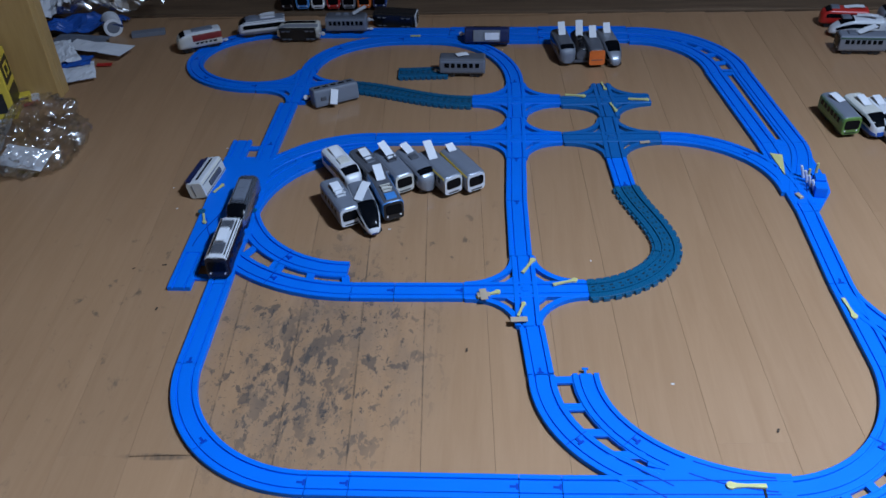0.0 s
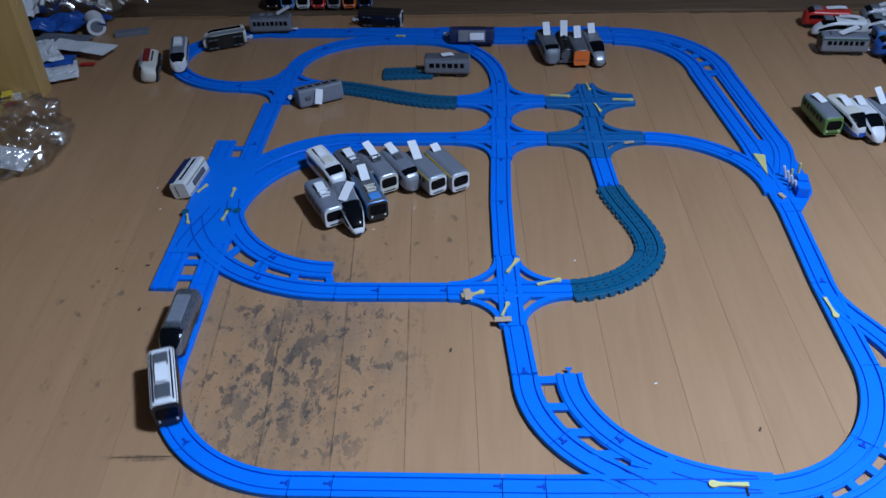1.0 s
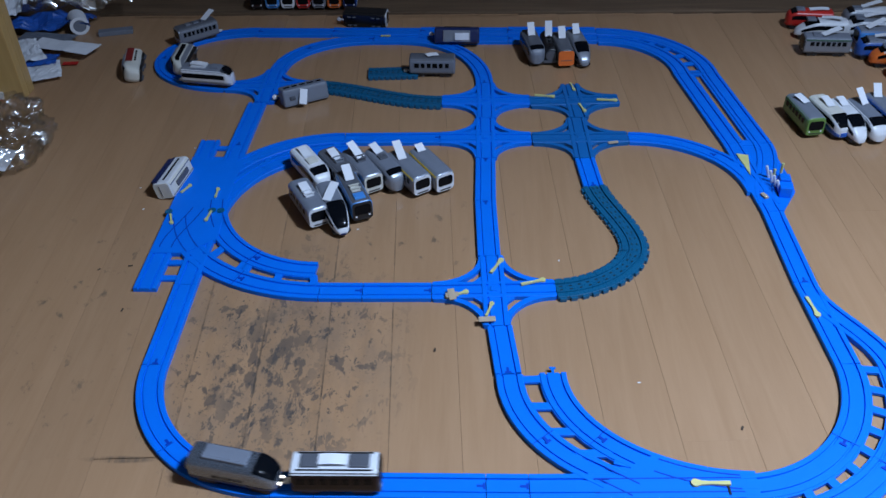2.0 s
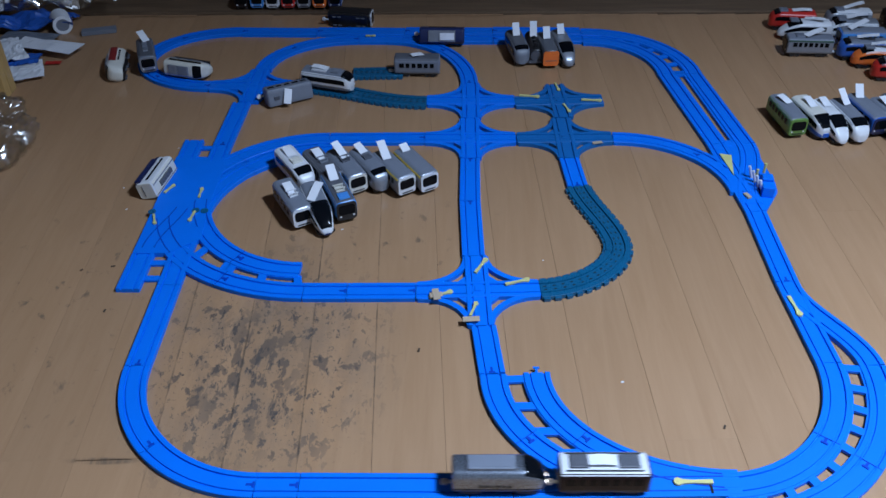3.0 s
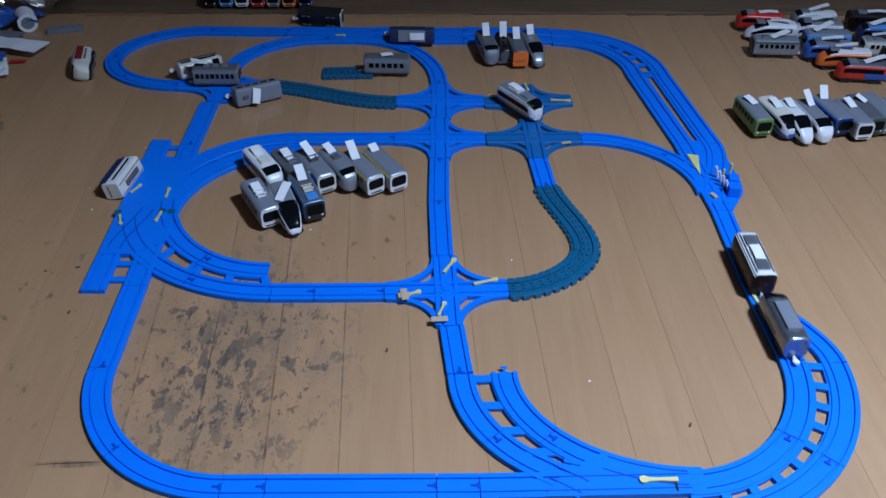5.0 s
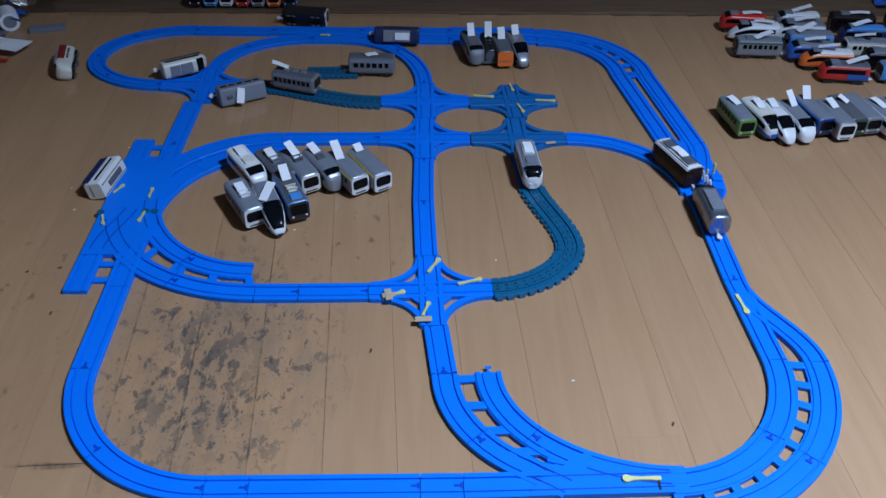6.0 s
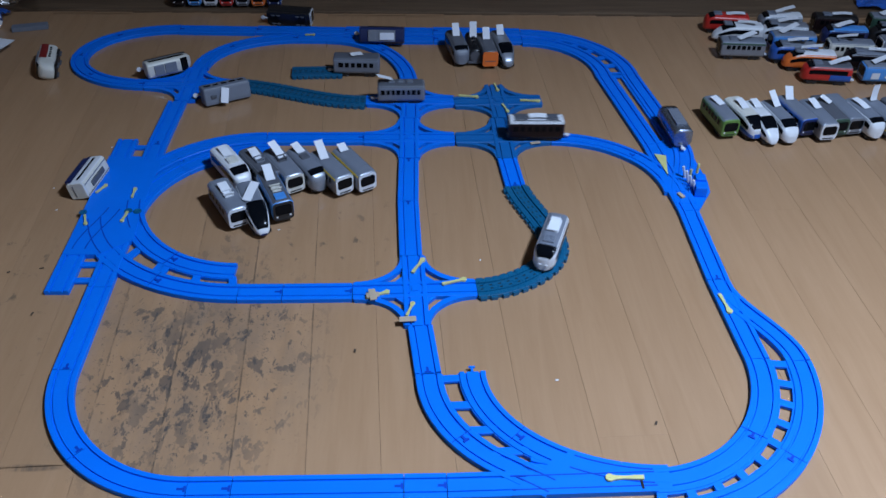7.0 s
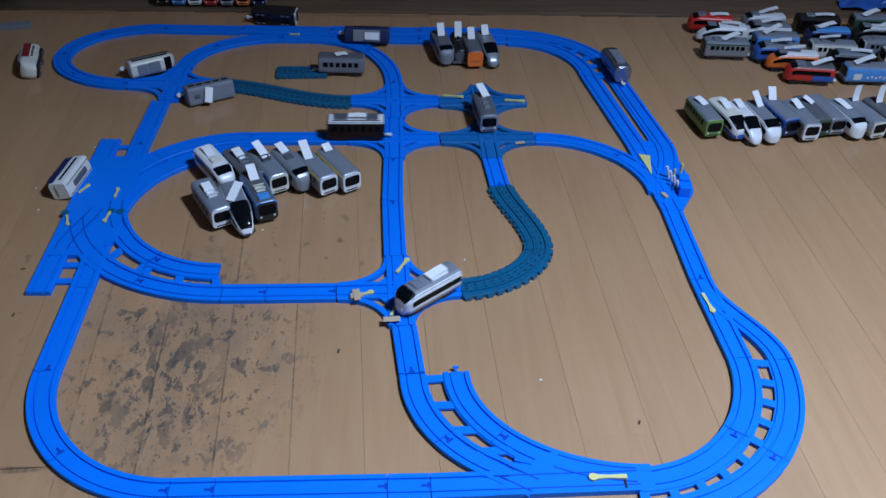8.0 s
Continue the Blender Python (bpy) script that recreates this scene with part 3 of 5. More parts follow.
# ---- toy trains ----
class Shell:
    """The skin of a toy carriage: front at +x, wheels on z = 0."""

    def __init__(self, ln=0.125, w=0.038, zb=0.009, zt=0.047, n=5.0, nose=0.0, drop=0.55, tail=0.0, pinch=0.6):
        self.ln, self.w, self.zb, self.zt, self.n = ln, w, zb, zt, n
        self.nose, self.drop, self.tail, self.pinch = nose, drop, tail, pinch

    def shape(self, u):
        hw, top = self.w / 2, self.zt
        d = (1 - u) * self.ln
        r = 0.0035
        if self.nose and d < self.nose:
            q = 1 - d / self.nose
            hw *= 1 - self.pinch * q**2.2
            top -= (self.zt - self.zb) * self.drop * q**1.7
            if d < 0.007:
                q = (1 - d / 0.007) ** 2
                hw *= 1 - 0.38 * q
                top -= 0.0045 * q
        elif d < r:
            q = 1 - d / r
            hw -= 0.0022 * q * q
            top -= 0.0022 * q * q
        e = u * self.ln
        if self.tail and e < self.tail:
            q = 1 - e / self.tail
            hw *= 1 - self.pinch * q**2.2
            top -= (self.zt - self.zb) * self.drop * q**1.7
        elif e < r:
            q = 1 - e / r
            hw -= 0.0022 * q * q
            top -= 0.0022 * q * q
        return hw, top

    def x(self, u):
        return (u - 0.5) * self.ln

    def side(self, u, f, s, off=0.0):
        """Point on a side; f runs from 0 at the skirt to 1 at the roof edge."""
        hw, top = self.shape(u)
        v = min(1.0, abs(2 * f - 1))
        y = hw * (1 - v**self.n) ** (1 / self.n)
        return Vector((self.x(u), s * (y + off), self.zb + (top - self.zb) * f))

    def roof(self, u, g, off=0.0):
        """Point on the roof; g runs from -1 to 1 across."""
        hw, top = self.shape(u)
        zm, hz = (self.zb + top) / 2, (top - self.zb) / 2
        z = zm + hz * (1 - min(1, abs(g)) ** self.n) ** (1 / self.n)
        return Vector((self.x(u), g * hw, z + off))

    def us(self, u0=0.0, u1=1.0):
        ends = [0, 0.008, 0.018, 0.03]
        every = sorted(set([*ends, *(1 - e for e in ends), *(i / 24 for i in range(1, 24))]))
        return sorted({u0, u1, *(u for u in every if u0 < u < u1)})

    def body(self):
        bm = bmesh.new()
        rings = []
        for u in self.us():
            hw, top = self.shape(u)
            zm, hz = (self.zb + top) / 2, (top - self.zb) / 2
            ring = []
            for k in range(32):
                a = 2 * math.pi * (k + 0.5) / 32
                c, s = math.cos(a), math.sin(a)
                ring.append(bm.verts.new((self.x(u), hw * math.copysign(abs(c) ** (2 / self.n), c), zm + hz * math.copysign(abs(s) ** (2 / self.n), s))))
            rings.append(ring)
        for r, s in zip(rings, rings[1:]):
            for i in range(32):
                bm.faces.new((r[i], s[i], s[(i + 1) % 32], r[(i + 1) % 32]))
        bm.faces.new(rings[0])
        bm.faces.new(rings[-1][::-1])
        bmesh.ops.recalc_face_normals(bm, faces=bm.faces[:])
        return bm

    def patch(self, grid):
        """A skin from a grid of points."""
        bm = bmesh.new()
        vs = [[bm.verts.new(p) for p in row] for row in grid]
        for r, s in zip(vs, vs[1:]):
            for i in range(len(r) - 1):
                bm.faces.new((r[i], s[i], s[i + 1], r[i + 1]))
        bmesh.ops.recalc_face_normals(bm, faces=bm.faces[:])
        return bm

    def band(self, u0, u1, f0, f1, s, off=0.0005):
        fs = [f0 + (f1 - f0) * i / 4 for i in range(5)]
        return self.patch([[self.side(u, f, s, off) for f in fs] for u in self.us(u0, u1)])

    def top(self, u0, u1, g=0.86, off=0.0005, g0=None):
        lo = -g if g0 is None else g0
        gs = [lo + (g - lo) * i / 10 for i in range(11)]
        return self.patch([[self.roof(u, q, off) for q in gs] for u in self.us(u0, u1)])


def car(label, body, roof=None, shell=None, windows=(0.1, 0.9, 0.52, 0.80), stripe=None, front=None, name="toy_train_car", kit=(), slip=None,
        panes=0, screen=None, lights=None, skirt=None, chassis=None, chassis_w=0.62, coupler=True, category="toy train", group="toy trains", wheels=True):
    """One toy carriage with its own parts. kit: what sits on the roof."""
    sh = shell or Shell()
    root = tagged(new(name), label, category, group)
    smooth(part("body", sh.body(), body, root))
    if roof:
        smooth(part("roof", sh.top(0.012, 1 - max(0.012, sh.nose / sh.ln * 0.55), 0.93), roof, root))
    for s in (-1, 1):
        if windows and not panes:
            smooth(part("window_band", sh.band(windows[0], windows[1], windows[2], windows[3], s, 0.0006), M_GLASS, root))
        if windows and panes:
            w = (windows[1] - windows[0]) / panes
            for i in range(panes):
                k = 0.62 if i % 3 else 0.78
                part("window", sh.band(windows[0] + w * (i + 0.5 - k / 2), windows[0] + w * (i + 0.5 + k / 2), windows[2], windows[3], s, 0.0006), M_GLASS, root)
        if stripe:
            for mat, f0, f1 in stripe:
                smooth(part("stripe", sh.band(0.02, 0.985, f0, f1, s, 0.0004), mat, root))
        if skirt:
            smooth(part("skirt", sh.band(0.0, 1.0, 0.05, skirt[1], s, 0.0005), skirt[0], root))
    hw, top = sh.shape(1.0)
    if skirt and sh.nose:
        part("nose_skirt", box_bm((0.0016, hw * 1.75, (top - sh.zb) * 0.5), (sh.ln / 2 + 0.0005, 0, sh.zb + (top - sh.zb) * 0.32), 0.0006), skirt[0], root)
    mid = sh.zb + (top - sh.zb) * 0.62
    xf = sh.ln / 2
    if screen == "flat":
        face = part("face", plate(xf - 0.0006, hw * 2.04, (top - sh.zb) * 0.98, (top + sh.zb) / 2, 0.0065, 0.0022), front or M_WHITE, root)
        part("windscreen", plate(xf + 0.0014, hw * 1.66, (top - sh.zb) * 0.54, sh.zb + (top - sh.zb) * 0.60, 0.005, 0.0010), M_GLASS, face)
        hz = sh.zb + (top - sh.zb) * 0.24
        part("bumper", box_bm((0.0022, hw * 1.3, 0.0028), (xf + 0.001, 0, sh.zb + 0.0035), 0.0006), M_BLACK, face)
        for s in (-1, 1):
            part("headlight", cyl_bm(0.0019, 0.0016, Matrix.Translation((xf + 0.0012, s * hw * 0.68, hz)) @ Matrix.Rotation(math.pi / 2, 4, "Y"), 10), M_PAPER, face)
    elif screen == "plain":
        face = part("face", plate(xf - 0.0006, hw * 2.04, (top - sh.zb) * 0.98, (top + sh.zb) / 2, 0.005, 0.0022), front or M_WHITE, root)
        part("face_line", box_bm((0.0012, hw * 1.5, 0.0012), (xf + 0.0018, 0, sh.zb + (top - sh.zb) * 0.36)), M_DGREY, face)
        hz = mid
    elif screen == "nose":
        k = sh.nose / sh.ln
        smooth(part("windscreen", sh.top(1 - k * 0.95, 1 - k * 0.38, 0.80, 0.0007), M_GLASS, root))
        hz = sh.zb + (top - sh.zb) * 0.6
    elif screen == "mask":
        k = sh.nose / sh.ln
        smooth(part("windscreen", sh.top(1 - k * 1.0, 1.0 - k * 0.06, 0.86, 0.0007), M_GLASS, root))
        hz = sh.zb + (top - sh.zb) * 0.5
    else:
        hz = mid
    if lights:
        for s in (-1, 1):
            part("headlight", cyl_bm(0.0021, 0.0016, Matrix.Translation((xf + 0.0009, s * hw * 0.62, hz)) @ Matrix.Rotation(math.pi / 2, 4, "Y"), 12), lights, root)
    ch = box_bm((sh.ln * 0.86, sh.w * chassis_w, 0.008), (0, 0, 0.0085), 0.001)
    for s in (-1, 1):
        box_bm((sh.ln * 0.22, sh.w * 0.8, 0.006), (s * sh.ln * 0.30, 0, 0.0075), 0.001, 0, ch)
    under = part("chassis", ch, chassis or M_BLACK, root)
    if wheels:
        for ax in (-0.34, -0.22, 0.22, 0.34):
            for s in (-1, 1):
                m = Matrix.Translation((ax * sh.ln, s * 0.0112, 0.0055)) @ Matrix.Rotation(math.pi / 2, 4, "X")
                part("wheel", cyl_bm(0.0055, 0.0026, m, 14, bevel=0.0004), M_DGREY, under)
    if coupler:
        cb = box_bm((0.012, 0.004, 0.003), (-sh.ln / 2 - 0.004, 0, 0.010), 0.0008)
        cyl_bm(0.0052, 0.0034, Matrix.Translation((-sh.ln / 2 - 0.010, 0, 0.010)), 14, cb, bevel=0.0008)
        part("coupler", cb, M_WHITE, under)
    zt = sh.zt
    for k in kit:
        kind, u = k[0], k[1]
        x = sh.x(u)
        if kind == "unit":
            ub = box_bm((k[2], sh.w * k[3], 0.0045), (x, 0, zt + 0.0012), 0.0012)
            for i in range(4):
                box_bm((k[2] * 0.12, sh.w * k[3] * 0.7, 0.0008), (x + (i - 1.5) * k[2] * 0.2, 0, zt + 0.0036), 0, 0, ub)
            part("air_conditioner", ub, k[4], root)
        elif kind == "panto":
            pb = box_bm((0.020, 0.016, 0.0016), (x, 0, zt + 0.0014), 0.0004)
            for s in (-1, 1):
                box_bm((0.018, 0.0016, 0.0016), (x, s * 0.007, zt + 0.004), 0, 0, pb)
                box_bm((0.0016, 0.020, 0.0016), (x + s * 0.006, 0, zt + 0.0055), 0, 0, pb)
            part("pantograph", pb, k[2], root)
        elif kind == "rib":
            for s in (-1, 1):
                part("roof_rib", box_bm((k[2], 0.0022, 0.0016), (x, s * sh.w * k[3], zt + 0.0003), 0.0005), k[4], root)
    if slip:
        u, ln, tilt, yaw = slip
        pts, x, z = [], 0.5 * ln * math.cos(tilt), 0.0006
        for i in range(9):
            pts.append([Vector((x, (j - 1) * 0.0082, z)) for j in range(3)])
            pitch = tilt * (0.75 + 0.05 * i) + 0.10 * math.sin(i * 0.8)
            x, z = x - ln / 8 * math.cos(pitch), z + ln / 8 * math.sin(pitch)
        bm = bmesh.new()
        for dz in (0, 0.0004):
            vs = [[bm.verts.new(p + Vector((0, 0, dz))) for p in row] for row in pts]
            for r, q in zip(vs, vs[1:]):
                for i in range(2):
                    f = (r[i], q[i], q[i + 1], r[i + 1])
                    bm.faces.new(f if dz else f[::-1])
        ob = part("paper_slip", bm, M_PAPER, root, "curled white paper slip")
        ob.matrix_local = pose(sh.x(u), 0, zt + (0.0042 if any(k[0] == "unit" and abs(k[1] - u) * sh.ln < k[2] / 2 + ln / 2 for k in kit) else 0.0012), 0, 0, yaw)
    return root


def plate(x, w, h, zc, r, thick):
    """An upright plate with rounded corners, facing forward."""
    out = []
    for cy, cz, a0 in ((w / 2 - r, h / 2 - r, 0), (-w / 2 + r, h / 2 - r, 90), (-w / 2 + r, -h / 2 + r, 180), (w / 2 - r, -h / 2 + r, 270)):
        for k in range(5):
            a = radians(a0 + 22.5 * k)
            out.append((cy + r * math.cos(a), cz + r * math.sin(a)))
    bm = prism_bm(out, x, x + thick)
    for v in bm.verts:
        v.co = (v.co.z, v.co.x, v.co.y + zc)
    bmesh.ops.recalc_face_normals(bm, faces=bm.faces[:])
    return bm


def put(ob, x, y, deg, z=0.0, rx=0.0, ry=0.0):
    ob.matrix_world = pose(x, y, z, 0, 0, deg) @ pose(0, 0, 0, rx, ry, 0)
    return ob


BOX = Shell(0.104, 0.040)
LONG = Shell(0.112, 0.040, nose=0.030, drop=0.42, pinch=0.35)
BULLET = Shell(0.118, 0.040, nose=0.052, drop=0.72, pinch=0.5, n=3.6)
ROUND = Shell(0.106, 0.040, nose=0.022, drop=0.3, pinch=0.3, n=4)

# the cars that run
wine_car = car("wine and black passenger car with white ribbed roof, running", M_WINE, M_WHITE, Shell(0.111, 0.040, zt=0.049), (0.06, 0.94, 0.5, 0.78), panes=7,
               kit=(("unit", 0.22, 0.024, 0.5, M_DGREY), ("unit", 0.78, 0.026, 0.5, M_DGREY), ("rib", 0.5, 0.096, 0.33, M_BLACK)), slip=(0.48, 0.036, 0.0, 0), screen="flat", front=M_BLACK)
silver_car = car("silver grey rounded passenger car with black nose, running", M_STEEL, None, Shell(0.118, 0.040, nose=0.028, drop=0.45, pinch=0.3, n=3.5),
                 (0.28, 0.64, 0.40, 0.50), panes=6, screen="mask", skirt=(M_NAVY, 0.30), lights=M_LIT, kit=(("unit", 0.42, 0.060, 0.55, M_GREY),))
liner = car("silver white express car with black window band, running", M_WHITE, M_GREY, Shell(0.114, 0.039, nose=0.020, drop=0.30, pinch=0.22, n=4), (0.03, 0.90, 0.46, 0.74),
            screen="mask", stripe=((M_SILVER, 0.04, 0.3),), kit=(("unit", 0.35, 0.034, 0.55, M_WHITE), ("unit", 0.68, 0.02, 0.5, M_GREY)), slip=(0.35, 0.036, 0.05, 0), lights=M_PAPER)
fallen = car("cream and grey express car lying on its side", M_CREAM, M_CREAM, Shell(0.103, 0.036, nose=0.030, drop=0.5, pinch=0.35, n=4), (0.08, 0.85, 0.5, 0.76), screen="nose", chassis=M_BLACK, chassis_w=0.9, stripe=((M_SILVER, 0.12, 0.4),), kit=(("unit", 0.25, 0.022, 0.6, M_SILVER), ("unit", 0.50, 0.026, 0.6, M_GREY)))
grey_car = car("grey passenger car with dark windows and roof slip, running", M_GREY, M_DGREY, Shell(0.098, 0.039), (0.06, 0.94, 0.48, 0.76), panes=8, slip=(0.16, 0.036, 0.42, 20), screen="flat", front=M_SILVER,
               kit=(("unit", 0.3, 0.012, 0.3, M_GREY), ("unit", 0.5, 0.012, 0.3, M_GREY), ("unit", 0.7, 0.012, 0.3, M_SILVER)))
red_car = car("cream express car with red upper side panel, tipped off the track", M_CREAM, M_WHITE, ROUND, (0.12, 0.62, 0.30, 0.42), panes=5, screen="nose",
              kit=(("unit", 0.4, 0.05, 0.45, M_GREY),))
for side_ in (-1, 1):
    smooth(part("red_panel", ROUND.band(0.0, 0.66, 0.50, 0.90, side_, 0.0007), M_CRIMSON, red_car))


# ---- parked trains ----
def parked():
    yellow_line = ((M_LEMON, 0.84, 0.92),)
    rows = [
        # cluster inside the loop
        (car("white express train car with dark windscreen, parked", M_WHITE, M_WHITE, LONG, screen="nose", kit=(("unit", 0.55, 0.020, 0.5, M_CREAM),), slip=(0.26, 0.034, 0.12, 0), skirt=(M_GREY, 0.2)), -0.302, 1.373, -57),
        (car("grey express train car with roof gear, parked", M_GREY, M_DGREY, BOX, panes=6, screen="flat", front=M_DGREY, kit=(("panto", 0.5, M_SILVER),), slip=(0.36, 0.034, 0.25, 0), skirt=(M_BLUE, 0.25)), -0.250, 1.370, -57),
        (car("grey commuter car with orange striped front, parked", M_SILVER, M_GREY, BOX, panes=6, screen="flat", front=M_CREAM, stripe=((M_ORANGE, 0.2, 0.3),), kit=(("panto", 0.45, M_DGREY),), slip=(0.28, 0.038, 0.6, 15)), -0.207, 1.368, -60),
        (car("silver commuter car with rounded dark windscreen, parked", M_SILVER, M_GREY, ROUND, panes=6, screen="nose", kit=(("unit", 0.4, 0.016, 0.4, M_DGREY),), slip=(0.15, 0.026, 0.4, 10)), -0.162, 1.371, -58),
        (car("grey commuter car with white front, parked", M_SILVER, M_GREY, BOX, panes=6, screen="flat", front=M_WHITE, stripe=((M_LEMON, 0.86, 0.93),), slip=(0.2, 0.042, 0.5, -10)), -0.119, 1.362, -57),
        (car("grey commuter car with yellow line and white front, parked", M_SILVER, M_GREY, BOX, panes=6, screen="flat", front=M_WHITE, stripe=yellow_line, slip=(0.12, 0.018, 0.5, 0)), -0.077, 1.372, -58),
        (car("silver grey train car with black front, parked", M_SILVER, M_GREY, Shell(0.102, 0.040), panes=5, screen="flat", front=M_WHITE, kit=(("panto", 0.55, M_WHITE),), slip=(0.42, 0.034, 0.2, 0)), -0.293, 1.264, -61),
        (car("white and navy pointed express car, parked", M_WHITE, M_GREY, BULLET, screen="mask", slip=(0.40, 0.042, 0.35, -40), skirt=(M_NAVY, 0.3)), -0.246, 1.246, -68),
        (car("light blue locomotive with black front, parked", M_SKY, M_DGREY, Shell(0.102, 0.040, zt=0.048), (0.2, 0.8, 0.5, 0.7), screen="flat", front=M_BLACK, kit=(("panto", 0.6, M_CREAM), ("unit", 0.85, 0.018, 0.5, M_SKY)), slip=(0.2, 0.032, 0.6, 0)), -0.214, 1.284, -67),
        # beside the station
        (car("white and navy train car lying beside the station rail", M_WHITE, M_CREAM, Shell(0.092, 0.035, zt=0.044, n=7), (0.10, 0.90, 0.50, 0.64), stripe=((M_NAVY, 0.03, 0.30),), chassis=M_NAVY, chassis_w=1.02, kit=(("unit", 0.5, 0.05, 0.3, M_DGREY), ("rib", 0.5, 0.09, 0.3, M_GREY)), screen="plain", front=M_CREAM), -0.60, 1.375, 64),
        # around the far line
        (car("grey freight car with white paper slip, tilted on the rail", M_GREY, M_GREY, Shell(0.100, 0.038, zt=0.046, n=9), (0.05, 0.95, 0.40, 0.66), panes=5, slip=(0.42, 0.032, 0.35, 70), kit=(("unit", 0.2, 0.012, 0.2, M_DGREY),), chassis_w=0.9), -0.362, 1.700, 16),
        (car("grey passenger car with dark windows, parked", M_GREY, M_DGREY, Shell(0.102), (0.1, 0.9, 0.46, 0.74), panes=6, slip=(0.5, 0.028, 0.1, 30), coupler=True), -0.085, 1.812, -2),
        (car("navy and grey car lying on its side", M_NAVY, None, Shell(0.106, n=4), (0.2, 0.8, 0.4, 0.7), kit=(("unit", 0.5, 0.064, 0.7, M_SILVER),), slip=(0.62, 0.034, 0.1, 0)), -0.035, 1.985, 0),
        (car("black car lying on its side with white end", M_BLACK, M_BLACK, Shell(0.108, 0.038), None, chassis_w=0.92, screen="flat", front=M_WHITE), -0.300, 2.105, -8),
        (car("grey express car with rounded nose, parked", M_GREY, M_DGREY, ROUND, screen="nose", slip=(0.3, 0.030, 1.05, 0)), 0.140, 1.890, -80),
        (car("black steam locomotive, parked", M_BLACK, M_BLACK, Shell(0.10, 0.034, zt=0.040, n=2.4), None, slip=(0.3, 0.036, 1.1, 0)), 0.177, 1.900, -88),
        (car("orange fronted black locomotive, parked", M_BLACK, M_DGREY, Shell(0.100, 0.039, n=4), (0.2, 0.8, 0.5, 0.7), screen="plain", front=M_ORANGE, slip=(0.35, 0.028, 1.0, 0)), 0.207, 1.880, -84),
        (car("silver bullet train car with dark windscreen, parked", M_SILVER, M_SILVER, BULLET, screen="nose", slip=(0.22, 0.024, 1.0, 0)), 0.246, 1.885, -80),
    ]
    for ob, x, y, d in rows:
        put(ob, x - 0.007 * math.cos(radians(d)), y - 0.007 * math.sin(radians(d)) + (0.008 if y < 1.45 else 0.0), d)
    return [r[0] for r in rows]


PARKED = parked()
for u_, r_, h_ in ((0.86, 0.0052, 0.012), (0.62, 0.0050, 0.008), (0.42, 0.0046, 0.007)):
    part("boiler_fitting", cyl_bm(r_, h_, Matrix.Translation(((u_ - 0.5) * 0.10, 0, 0.040 + h_ / 2 - 0.002)), 14, bevel=0.001), M_BLACK, PARKED[15])
part("smokebox_door", cyl_bm(0.0125, 0.004, Matrix.Translation((0.051, 0, 0.024)) @ Matrix.Rotation(math.pi / 2, 4, "Y"), 18, bevel=0.001), M_DGREY, PARKED[15])
part("buffer_beam", box_bm((0.004, 0.034, 0.006), (0.052, 0, 0.010), 0.0008), M_DGREY, PARKED[15])


def lay(ob, x, y, deg, rx, z=0.020):
    """Rest a car on its side."""
    ob.matrix_world = pose(x, y, z, 0, 0, deg) @ pose(0, 0, 0, rx) @ pose(0, 0, -0.030)
    return ob


lay(PARKED[9], -0.562, 1.368, -98, -78, 0.0205)
lay(PARKED[10], -0.366, 1.690, 27, 78, 0.021)
lay(PARKED[12], -0.038, 1.962, -2, 72, 0.026)
lay(PARKED[13], -0.268, 2.085, -8, -84)


